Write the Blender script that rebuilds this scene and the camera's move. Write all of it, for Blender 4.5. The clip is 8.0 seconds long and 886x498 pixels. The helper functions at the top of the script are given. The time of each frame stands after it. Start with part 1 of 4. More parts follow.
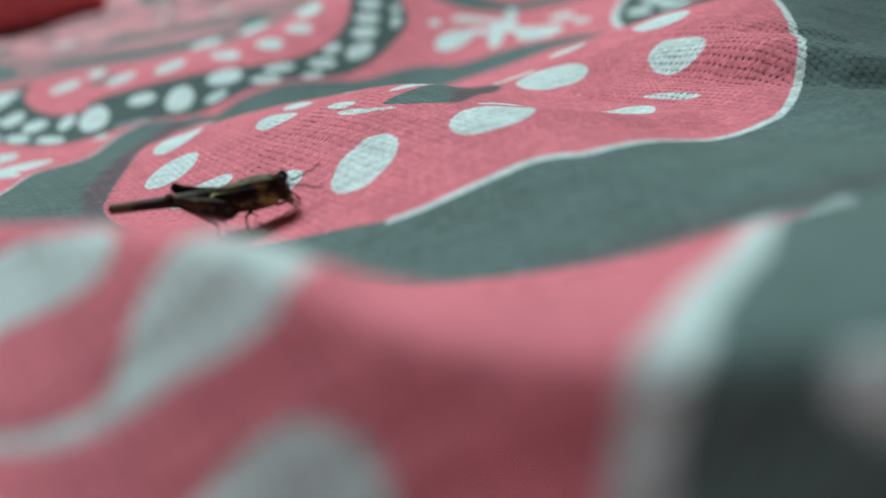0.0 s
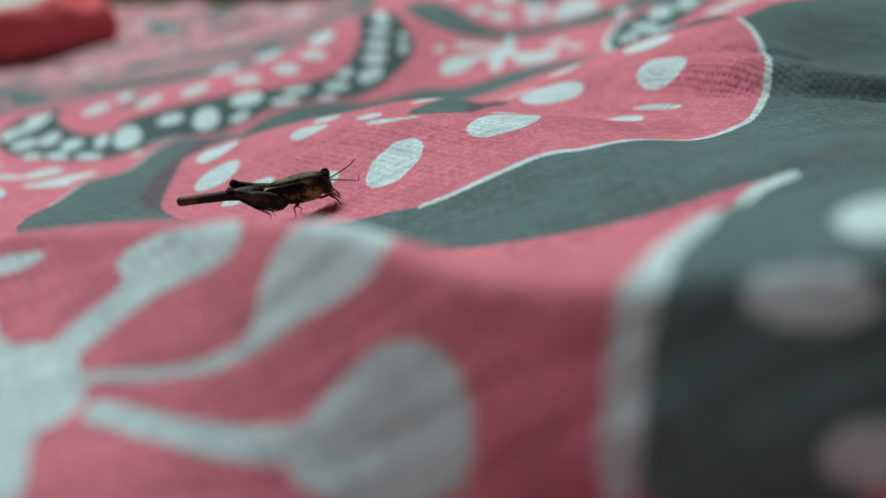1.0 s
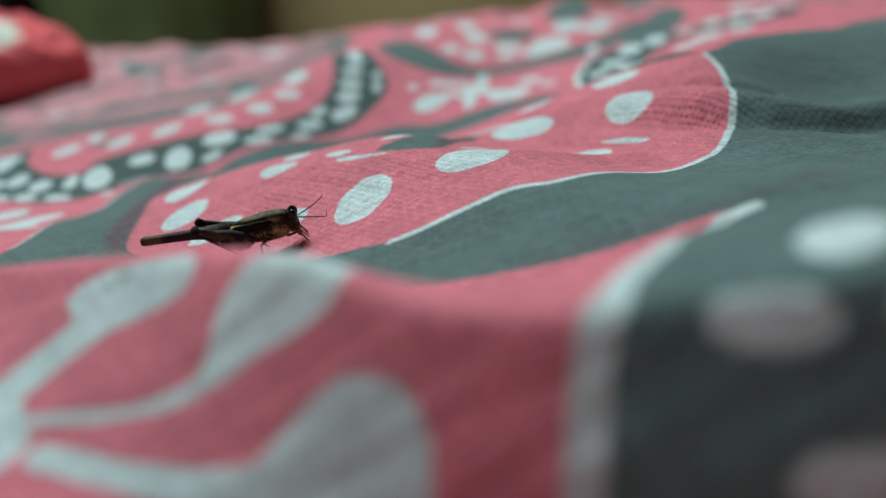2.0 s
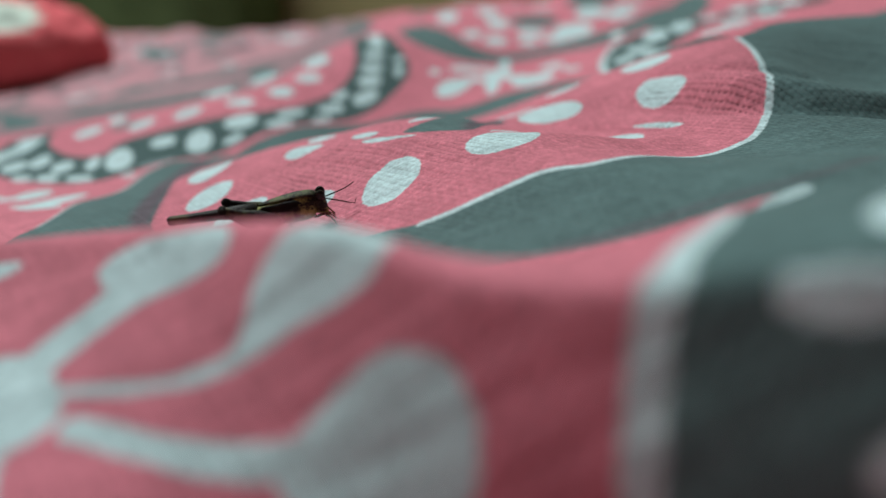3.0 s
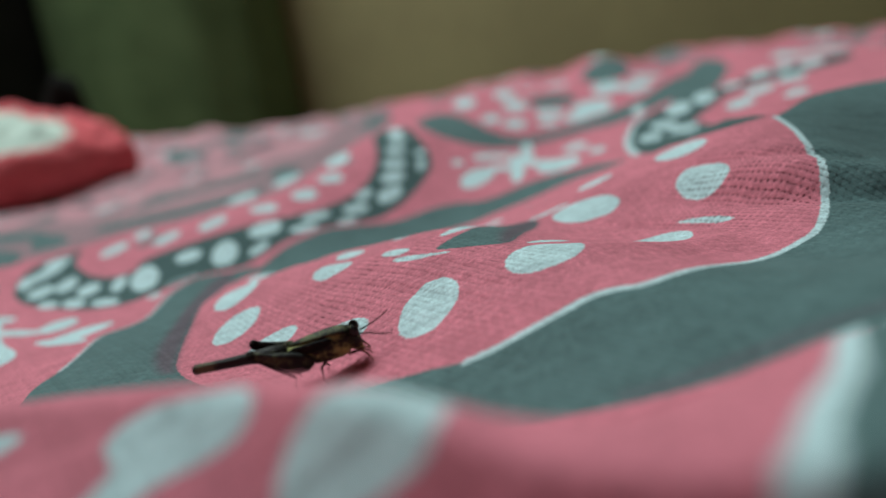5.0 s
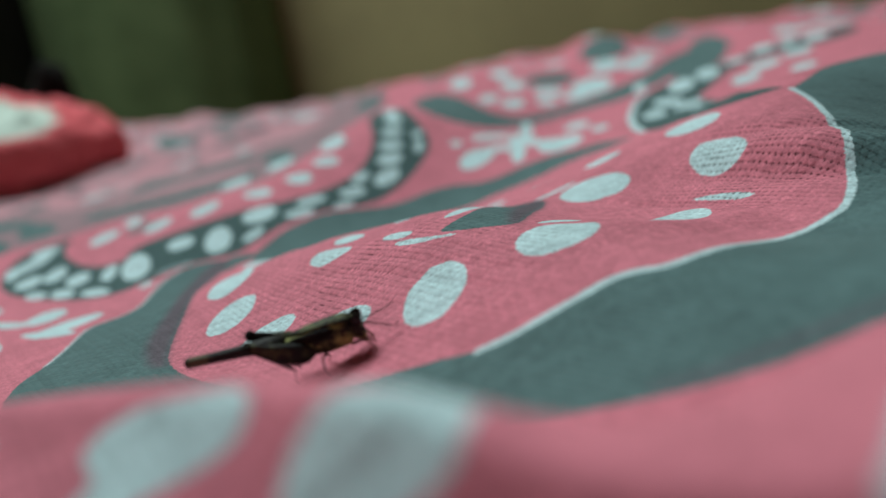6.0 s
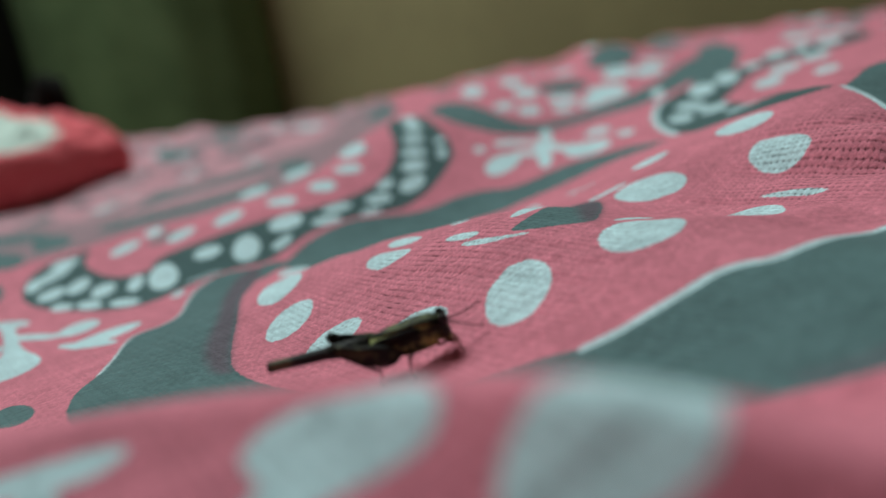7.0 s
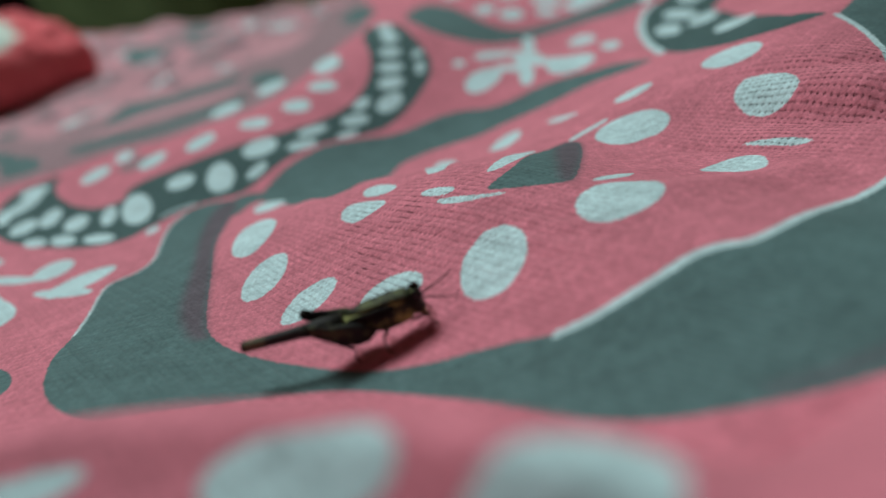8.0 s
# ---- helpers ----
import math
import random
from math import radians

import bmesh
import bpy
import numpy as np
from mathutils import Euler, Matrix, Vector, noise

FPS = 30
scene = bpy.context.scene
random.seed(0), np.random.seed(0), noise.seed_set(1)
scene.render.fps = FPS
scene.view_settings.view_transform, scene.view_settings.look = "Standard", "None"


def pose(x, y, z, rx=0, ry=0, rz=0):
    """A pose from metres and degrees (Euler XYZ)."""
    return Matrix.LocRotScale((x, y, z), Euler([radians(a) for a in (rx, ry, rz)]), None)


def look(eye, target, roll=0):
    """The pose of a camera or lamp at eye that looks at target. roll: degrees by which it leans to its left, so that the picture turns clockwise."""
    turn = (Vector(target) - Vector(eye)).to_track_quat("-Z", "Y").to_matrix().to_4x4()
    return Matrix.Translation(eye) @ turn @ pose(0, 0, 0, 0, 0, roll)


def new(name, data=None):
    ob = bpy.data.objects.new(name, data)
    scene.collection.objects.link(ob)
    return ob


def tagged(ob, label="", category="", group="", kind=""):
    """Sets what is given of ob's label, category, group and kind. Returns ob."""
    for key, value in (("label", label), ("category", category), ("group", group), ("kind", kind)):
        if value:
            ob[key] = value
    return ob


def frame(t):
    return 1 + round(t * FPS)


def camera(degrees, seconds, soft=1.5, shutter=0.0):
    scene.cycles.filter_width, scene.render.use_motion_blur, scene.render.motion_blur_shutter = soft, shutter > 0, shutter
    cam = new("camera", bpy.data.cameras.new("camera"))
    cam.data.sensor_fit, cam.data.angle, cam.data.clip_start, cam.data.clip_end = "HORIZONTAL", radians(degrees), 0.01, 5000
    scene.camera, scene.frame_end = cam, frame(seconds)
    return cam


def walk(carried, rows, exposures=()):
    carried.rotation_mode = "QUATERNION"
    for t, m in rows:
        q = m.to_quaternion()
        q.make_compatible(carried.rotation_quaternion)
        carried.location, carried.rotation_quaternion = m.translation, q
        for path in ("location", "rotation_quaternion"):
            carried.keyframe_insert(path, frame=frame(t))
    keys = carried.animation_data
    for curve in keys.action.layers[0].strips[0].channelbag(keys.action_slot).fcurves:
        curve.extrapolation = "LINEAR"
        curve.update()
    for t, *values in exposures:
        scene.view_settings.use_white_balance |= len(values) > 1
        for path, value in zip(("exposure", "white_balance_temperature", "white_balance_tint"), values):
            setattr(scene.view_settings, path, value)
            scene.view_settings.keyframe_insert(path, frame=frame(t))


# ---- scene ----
cam = camera(64.09, 8.0)
PATH = [
    (0, 0.00004, 0.00002, 0.04502, 63.791, 3.262, -0.240),
    (0.3, -0.00010, 0.00009, 0.04488, 64.731, 3.556, 0.167),
    (0.5, -0.00188, -0.00187, 0.04516, 64.730, 3.428, 0.629),
    (0.7, -0.00496, -0.01007, 0.04561, 65.230, 3.959, 0.944),
    (1, -0.00352, -0.01515, 0.04606, 66.053, 3.399, -0.769),
    (1.5, -0.00230, -0.01419, 0.04533, 67.057, 3.812, -1.722),
    (1.7, -0.00199, -0.01430, 0.04559, 69.156, 4.019, -2.358),
    (2.8, -0.00292, -0.01305, 0.04439, 67.784, 3.122, -2.494),
    (3, -0.00421, -0.01280, 0.04421, 68.112, 3.376, -1.282),
    (3.3, -0.00681, -0.01226, 0.04341, 68.938, 4.748, 1.831),
    (3.5, -0.00903, -0.00906, 0.04277, 69.322, 4.886, 3.402),
    (3.8, -0.00773, -0.00904, 0.04317, 69.461, 4.848, 1.843),
    (4, -0.00708, -0.00770, 0.04480, 70.249, 4.336, 1.804),
    (4.3, -0.00634, -0.00605, 0.04803, 71.938, 6.384, 0.648),
    (4.5, -0.00654, -0.00557, 0.04902, 72.942, 6.993, 0.691),
    (4.7, -0.00546, -0.00515, 0.04946, 74.234, 7.265, 0.108),
    (5.8, -0.00581, 0.00073, 0.04696, 72.375, 8.449, -1.075),
    (6, -0.00708, 0.00173, 0.04734, 72.516, 8.527, -1.207),
    (6.2, -0.01015, 0.00519, 0.04748, 72.512, 8.573, -1.275),
    (6.5, -0.01764, 0.00404, 0.04662, 72.005, 8.550, -1.495),
    (6.8, -0.01972, 0.00307, 0.04660, 71.968, 8.618, -1.647),
    (7, -0.01867, 0.00373, 0.04672, 73.384, 8.862, -2.297),
    (7.5, -0.01614, 0.00613, 0.04979, 69.401, 9.135, -3.316),
    (8, -0.01572, 0.00900, 0.05478, 64.147, 9.324, -3.780),
]
walk(cam, [(t, pose(x, y, z, rx, ry, rz)) for t, x, y, z, rx, ry, rz in PATH], exposures=[(0, 0.3, 6380, 8), (0.5, 0.28, 6380, 9), (1, 0.2, 6380, 9), (1.7, 0.18, 6380, 9), (2.8, 0.2, 6360, 9), (3.5, 0.03, 6320, 7), (4.7, 0, 6170, 4), (5.8, 0, 6120, 3), (7, -0.05, 6120, 3), (8, -0.15, 6170, 4)])
cam.data.dof.use_dof = True
cam.data.dof.focus_distance = 0.100
cam.data.dof.aperture_fstop = 9.0

# ---- light: one ceiling lamp beyond the bed, dim room ----
world = bpy.data.worlds.new("room_air")
scene.world = world
world.use_nodes = True
world.node_tree.nodes["Background"].inputs["Color"].default_value = (0.75, 0.9, 0.9, 1)
world.node_tree.nodes["Background"].inputs["Strength"].default_value = 0.02


def area_lamp(name, spot, target, size, watts, colour):
    data = bpy.data.lights.new(name, "AREA")
    data.shape, data.size, data.energy, data.color = "DISK", size, watts, colour
    ob = new(name, data)
    ob.matrix_world = look(spot, target)
    return tagged(ob, "round white ceiling lamp", "lamp", kind="structure")


area_lamp("ceiling_lamp", (-0.74, 1.06, 1.90), (0, 0.12, 0), 0.9, 49, (0.94, 1.0, 0.985))

# ---- materials ----


def material(name):
    m = bpy.data.materials.new(name)
    m.use_nodes = True
    t = m.node_tree
    return m, t, t.nodes["Principled BSDF"]


def link(t, a, b):
    t.links.new(a, b)


def node(t, kind, **values):
    n = t.nodes.new(kind)
    for key, value in values.items():
        if key in n.inputs:
            n.inputs[key].default_value = value
    return n


def calc(t, op, a, b=None, c=None):
    n = t.nodes.new("ShaderNodeMath")
    n.operation = op
    for k, v in enumerate((a, b, c)):
        if v is None:
            continue
        if isinstance(v, (int, float)):
            n.inputs[k].default_value = v
        else:
            t.links.new(v, n.inputs[k])
    return n.outputs[0]


def blend(t, fac, a, b, kind="MIX"):
    n = t.nodes.new("ShaderNodeMix")
    n.data_type, n.blend_type = "RGBA", kind
    for k, v in ((0, fac), (6, a), (7, b)):
        if isinstance(v, (int, float)):
            n.inputs[k].default_value = v
        elif isinstance(v, tuple):
            n.inputs[k].default_value = (*v, 1)
        else:
            t.links.new(v, n.inputs[k])
    return n.outputs[2]


def grain(t, where, scale, detail=3.0, rough=0.55):
    n = t.nodes.new("ShaderNodeTexNoise")
    n.inputs["Scale"].default_value, n.inputs["Detail"].default_value, n.inputs["Roughness"].default_value = scale, detail, rough
    t.links.new(where, n.inputs["Vector"])
    return n.outputs["Fac"]


def stretch(t, where, size, turn=0.0):
    n = t.nodes.new("ShaderNodeMapping")
    n.inputs["Scale"].default_value = size
    n.inputs["Rotation"].default_value = (0, 0, radians(turn))
    t.links.new(where, n.inputs["Vector"])
    return n.outputs["Vector"]


def ramp(t, value, low, high):
    n = t.nodes.new("ShaderNodeMapRange")
    n.interpolation_type = "SMOOTHSTEP"
    n.inputs["From Min"].default_value, n.inputs["From Max"].default_value = low, high
    t.links.new(value, n.inputs["Value"])
    return n.outputs["Result"]


PINK, GREY, DARK, MAUVE, WHITE, DUSTY, ROSE = "pink", "grey", "dark", "mauve", "white", "dusty", "rose"
INKS = {
    PINK: (0.595, 0.187, 0.240),
    GREY: (0.097, 0.160, 0.160),
    DARK: (0.062, 0.108, 0.108),
    MAUVE: (0.118, 0.100, 0.118),
    WHITE: (0.52, 0.67, 0.69),
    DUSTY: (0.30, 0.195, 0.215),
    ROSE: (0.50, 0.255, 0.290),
}
THREAD = 0.00098  # spacing of the threads

WEAVE_TURN = 52  # degrees by which the threads lie slantwise to the bed


def cloth_material():
    """Printed plain-weave cotton: the inks lie where the print attributes are inside their outlines."""
    m, t, bsdf = material("printed_cotton")
    where = t.nodes.new("ShaderNodeTexCoord").outputs["Object"]
    wob = t.nodes.new("ShaderNodeTexNoise")
    wob.inputs["Scale"].default_value = 130
    wob.inputs["Detail"].default_value = 3
    link(t, where, wob.inputs["Vector"])
    shift = t.nodes.new("ShaderNodeVectorMath")
    shift.operation = "MULTIPLY_ADD"
    link(t, wob.outputs["Color"], shift.inputs[0])
    shift.inputs[1].default_value = (0.0011, 0.0011, 0)
    link(t, where, shift.inputs[2])
    turned = stretch(t, shift.outputs[0], (1 / THREAD, 1 / THREAD, 1), WEAVE_TURN)
    parts = t.nodes.new("ShaderNodeSeparateXYZ")
    link(t, turned, parts.inputs[0])
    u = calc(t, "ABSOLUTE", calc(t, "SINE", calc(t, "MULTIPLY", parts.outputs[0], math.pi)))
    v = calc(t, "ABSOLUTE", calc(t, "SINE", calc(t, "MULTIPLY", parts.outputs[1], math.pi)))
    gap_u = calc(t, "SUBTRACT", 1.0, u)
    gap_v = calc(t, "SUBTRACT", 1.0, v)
    hole_shade = ramp(t, calc(t, "MULTIPLY", gap_u, gap_v), 0.14, 0.46)
    slit_shade = ramp(t, gap_v, 0.30, 0.80)
    cell = t.nodes.new("ShaderNodeTexWhiteNoise")
    cell.noise_dimensions = "3D"
    spot = t.nodes.new("ShaderNodeVectorMath")
    spot.operation = "FLOOR"
    link(t, turned, spot.inputs[0])
    flat = t.nodes.new("ShaderNodeVectorMath")
    flat.operation = "MULTIPLY"
    link(t, spot.outputs[0], flat.inputs[0])
    flat.inputs[1].default_value = (1, 1, 0)
    link(t, flat.outputs[0], cell.inputs["Vector"])
    rows = []
    for k in (0, 1):
        each = t.nodes.new("ShaderNodeTexWhiteNoise")
        each.noise_dimensions = "1D"
        link(t, calc(t, "FLOOR", parts.outputs[k]), each.inputs["W"])
        rows.append(each.outputs["Value"])
    hole_shade = calc(t, "MULTIPLY", hole_shade, calc(t, "MULTIPLY_ADD", cell.outputs["Value"], 1.0, 0.25))
    slit_shade = calc(t, "MULTIPLY", slit_shade, ramp(t, grain(t, stretch(t, shift.outputs[0], (130, 760, 1), WEAVE_TURN), 1.0, 2), 0.45, 0.68))
    # threads differ in thickness: long soft streaks both ways
    warp = grain(t, stretch(t, shift.outputs[0], (1100, 70, 1), WEAVE_TURN), 1.0, 2)
    weft = grain(t, stretch(t, shift.outputs[0], (70, 1100, 1), WEAVE_TURN), 1.0, 2)
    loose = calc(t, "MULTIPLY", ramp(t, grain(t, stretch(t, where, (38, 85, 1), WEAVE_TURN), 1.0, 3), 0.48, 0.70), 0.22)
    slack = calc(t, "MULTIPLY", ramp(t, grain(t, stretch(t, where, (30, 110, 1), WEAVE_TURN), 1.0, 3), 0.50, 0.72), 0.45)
    flat_at = t.nodes.new("ShaderNodeVectorMath")
    flat_at.operation = "MULTIPLY"
    link(t, where, flat_at.inputs[0])
    flat_at.inputs[1].default_value = (1, 1, 0)
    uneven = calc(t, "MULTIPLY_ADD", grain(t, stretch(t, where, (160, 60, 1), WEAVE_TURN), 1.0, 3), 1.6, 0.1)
    # the weave has slackened in places, gaps painted darker: middle, reach, open holes, drawn threads
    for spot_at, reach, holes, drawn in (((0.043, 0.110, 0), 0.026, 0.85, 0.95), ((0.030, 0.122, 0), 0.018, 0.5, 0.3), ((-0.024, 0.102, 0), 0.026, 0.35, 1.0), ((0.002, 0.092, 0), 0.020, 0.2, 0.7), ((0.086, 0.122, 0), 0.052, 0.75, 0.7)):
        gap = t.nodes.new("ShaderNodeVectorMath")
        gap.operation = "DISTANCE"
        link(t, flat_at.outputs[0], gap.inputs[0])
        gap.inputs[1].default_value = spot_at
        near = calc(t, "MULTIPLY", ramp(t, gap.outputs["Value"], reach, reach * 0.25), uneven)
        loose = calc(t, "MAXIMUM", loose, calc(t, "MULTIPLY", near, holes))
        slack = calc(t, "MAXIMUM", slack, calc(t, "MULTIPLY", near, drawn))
    streak = calc(t, "ADD", calc(t, "MULTIPLY", warp, 0.5), calc(t, "MULTIPLY", weft, 0.5))
    # edges of the print bleed along the threads
    bleed = calc(t, "MULTIPLY", calc(t, "SUBTRACT", grain(t, where, 2400, 2), 0.5), 0.55)
    bleed = calc(t, "ADD", bleed, calc(t, "MULTIPLY", calc(t, "SUBTRACT", streak, 0.5), 0.6))
    colour = INKS[PINK]
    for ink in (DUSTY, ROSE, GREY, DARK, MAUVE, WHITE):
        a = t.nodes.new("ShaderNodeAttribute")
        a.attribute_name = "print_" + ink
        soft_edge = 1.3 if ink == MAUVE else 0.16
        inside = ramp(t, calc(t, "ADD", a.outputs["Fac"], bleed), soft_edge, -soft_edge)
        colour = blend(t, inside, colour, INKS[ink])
    # ink takes unevenly
    patchy = calc(t, "MULTIPLY_ADD", grain(t, where, 150, 5, 0.6), 0.50, 0.75)
    fuzz = calc(t, "MULTIPLY_ADD", grain(t, where, 4600, 2), 0.62, 0.69)
    tone = calc(t, "MULTIPLY", patchy, fuzz)
    tone = calc(t, "MULTIPLY", tone, calc(t, "MULTIPLY_ADD", grain(t, where, 1300, 4, 0.7), 1.1, 0.45))
    tone = calc(t, "MULTIPLY", tone, calc(t, "MULTIPLY_ADD", streak, 0.55, 0.725))
    tone = calc(t, "MULTIPLY", tone, calc(t, "MULTIPLY_ADD", rows[0], 0.07, 0.965))
    tone = calc(t, "MULTIPLY", tone, calc(t, "MULTIPLY_ADD", rows[1], 0.09, 0.955))
    grey = t.nodes.new("ShaderNodeCombineColor")
    for k in range(3):
        link(t, tone, grey.inputs[k])
    colour = blend(t, 1.0, colour, grey.outputs[0], "MULTIPLY")
    # shade down in the thread gaps, put into the colour as a dark tint
    depth = calc(t, "MULTIPLY", hole_shade, calc(t, "MULTIPLY_ADD", loose, 0.85, 0.05))
    depth = calc(t, "MAXIMUM", depth, calc(t, "MULTIPLY", slit_shade, calc(t, "MULTIPLY_ADD", slack, 0.60, 0.03)))
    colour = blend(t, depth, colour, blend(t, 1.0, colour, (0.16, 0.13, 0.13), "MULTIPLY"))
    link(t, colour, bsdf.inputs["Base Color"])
    bsdf.inputs["Roughness"].default_value = 0.9
    bsdf.inputs["Specular IOR Level"].default_value = 0.15
    bsdf.inputs["Sheen Weight"].default_value = 0.03
    bsdf.inputs["Sheen Roughness"].default_value = 0.6
    height = calc(t, "ADD", calc(t, "MULTIPLY", u, 0.22), calc(t, "MULTIPLY", v, 0.6))
    height = calc(t, "ADD", height, calc(t, "MULTIPLY", streak, 1.3))
    height = calc(t, "ADD", height, calc(t, "MULTIPLY", rows[1], 0.25))
    bump = node(t, "ShaderNodeBump", Strength=0.4, Distance=0.00026)
    link(t, height, bump.inputs["Height"])
    crease = grain(t, stretch(t, where, (45, 420, 1), WEAVE_TURN), 1.0, 3)
    soft = node(t, "ShaderNodeBump", Strength=0.5, Distance=0.0009)
    link(t, crease, soft.inputs["Height"])
    link(t, soft.outputs["Normal"], bump.inputs["Normal"])
    link(t, bump.outputs["Normal"], bsdf.inputs["Normal"])
    return m


def plain_material(name, colour, other, scale, rough=0.8, bump=0.0, metal=0.0, spec=0.3):
    """Two tones mixed by coarse and fine noise, with a little relief."""
    m, t, bsdf = material(name)
    where = t.nodes.new("ShaderNodeTexCoord").outputs["Object"]
    mix = calc(t, "ADD", calc(t, "MULTIPLY", grain(t, where, scale, 4), 0.65), calc(t, "MULTIPLY", grain(t, where, scale * 9, 3), 0.35))
    link(t, blend(t, ramp(t, mix, 0.36, 0.64), colour, other), bsdf.inputs["Base Color"])
    bsdf.inputs["Roughness"].default_value = rough
    bsdf.inputs["Metallic"].default_value = metal
    bsdf.inputs["Specular IOR Level"].default_value = spec
    if bump:
        b = node(t, "ShaderNodeBump", Strength=0.6, Distance=bump)
        link(t, mix, b.inputs["Height"])
        link(t, b.outputs["Normal"], bsdf.inputs["Normal"])
    return m


COTTON = cloth_material()
WALL_PAINT = plain_material("tan_wall_paint", (0.43, 0.37, 0.185), (0.37, 0.315, 0.160), 3.0, 0.85, 0.0006)
# ceiling stays out of view; its brown is kept dark to limit bounce
CEILING_PAINT = plain_material("ceiling_low_bounce", (0.16, 0.12, 0.085), (0.12, 0.09, 0.065), 3.0, 0.9)
# floor is never in view either, darkened for the same weak bounce
FLOOR_DARK = plain_material("floor_low_bounce", (0.12, 0.105, 0.09), (0.09, 0.08, 0.07), 6.0, 0.5)
GREEN_CLOTH = plain_material("green_curtain_cloth", (0.135, 0.190, 0.078), (0.095, 0.140, 0.055), 14.0, 0.85, 0.0008)
BLACK_WOOD = plain_material("black_wood", (0.007, 0.006, 0.005), (0.013, 0.011, 0.009), 20.0, 0.6, spec=0.15)
MATTRESS_CLOTH = plain_material("mattress_ticking", (0.55, 0.50, 0.45), (0.48, 0.44, 0.40), 30.0, 0.9)

# ---- the printed sheet: shape in millimetres ----
SLOPE = (17.54, 0.0164, -0.0367)
WRINKLES = [
    (-58, 80, 16, 0.06),
    (50, 116, 16, 7.65),
    (74, 104, 16, -8.28),
    (14, 80, 16, 6.25),
    (38, 56, 16, 7.56),
    (-34, 128, 16, 4.93),
    (-10, 104, 16, 8.14),
    (14, 128, 16, 0.37),
    (50, 92, 16, 6.65),
    (26, 104, 16, -3.45),
    (-34, 92, 16, -4.18),
    (-22, 68, 16, -2.98),
    (26, 140, 16, 3.82),
    (38, 80, 16, -5.74),
    (62, 140, 16, 3.77),
]
FOLDS = [
    (-70, 160, 45, -8.23),
    (70, 150, 26, 5.62),
    (10, 190, 26, -6.07),
    (-30, 250, 26, 9.40),
    (-160, 190, 45, -6.52),
    (50, 250, 26, -0.95),
    (140, 160, 45, 7.12),
    (-30, 190, 26, -6.60),
    (-70, 210, 26, 5.78),
    (-40, 310, 45, 4.89),
    (30, 250, 26, -9.84),
    (-10, 170, 26, -1.81),
    (-70, 250, 26, -6.92),
    (80, 310, 45, -6.42),
    (-110, 90, 26, -6.44),
    (-130, 310, 45, -3.38),
    (70, 210, 26, -4.35),
    (-110, 170, 26, -3.30),
    (110, 90, 26, 5.32),
    (140, 280, 45, 2.05),
    (30, 210, 26, 4.40),
    (70, 250, 26, 4.78),
    (-110, 250, 26, 2.38),
    (90, 170, 26, 3.85),
]
SWELLS = [
    (60, 380, 90, 14.34),
    (-240, 380, 90, -9.03),
    (220, 740, 160, 8.72),
    (240, 260, 90, 5.80),
    (-60, 440, 90, 5.68),
    (-440, 740, 160, 11.08),
    (110, 630, 160, 5.52),
    (-440, 850, 160, 10.60),
    (110, 850, 160, 7.76),
    (-110, 850, 160, -5.74),
    (330, 300, 160, 6.51),
]


CREASES = [
    ([(26, 122), (31, 115), (37, 107), (42, 101), (47, 97), (53, 94), (62, 93), (78, 96), (110, 101)], 2.1, 2.8, 15),
    ([(33, 121), (36.5, 116), (41, 111), (46, 105.5), (51, 102), (56, 99.5), (64, 98.5), (79, 101.5), (112, 107)], -1.35, 3.1, 12),
    ([(-2, 89), (8, 87), (16, 88), (24, 90.5), (29, 92)], -1.5, 4.5, 12),
    ([(33, 128), (38, 121), (44, 114), (50, 110), (60, 108)], 0.7, 1.2, 6),
    ([(14, 121), (20, 113), (26, 107), (33, 100)], 0.45, 1.2, 5),
    ([(-30, 108), (-22, 99), (-14, 90), (-4, 79)], 0.25, 0.9, 5),
    ([(-27, 109), (-18, 99), (-10, 90), (0, 80)], 0.25, 0.9, 5),
    ([(-23, 109), (-14, 99), (-6, 90), (4, 80)], 0.25, 0.8, 5),
    ([(-34, 106), (-26, 97), (-18, 88), (-9, 77)], 0.2, 0.8, 5),
]


def edge_distance(px, py, ring, closed):
    """Distance from points to a polyline, and whether they lie inside it."""
    best = np.full(px.shape, 1e9)
    inside = np.zeros(px.shape, bool)
    ends = np.roll(ring, -1, 0) if closed else ring[1:]
    for (ax, ay), (bx, by) in zip(ring if closed else ring[:-1], ends):
        dx, dy = bx - ax, by - ay
        k = np.clip(((px - ax) * dx + (py - ay) * dy) / (dx * dx + dy * dy + 1e-12), 0, 1)
        best = np.minimum(best, (px - ax - k * dx) ** 2 + (py - ay - k * dy) ** 2)
        if closed and ay != by:
            inside ^= ((ay > py) != (by > py)) & (px < ax + (py - ay) * dx / dy)
    return np.sqrt(best), inside


def gauss_sum(x, y, table):
    z = np.zeros_like(x)
    for cx, cy, s, a in table:
        z += a * np.exp(-((x - cx) ** 2 + (y - cy) ** 2) / (2.0 * s * s))
    return z


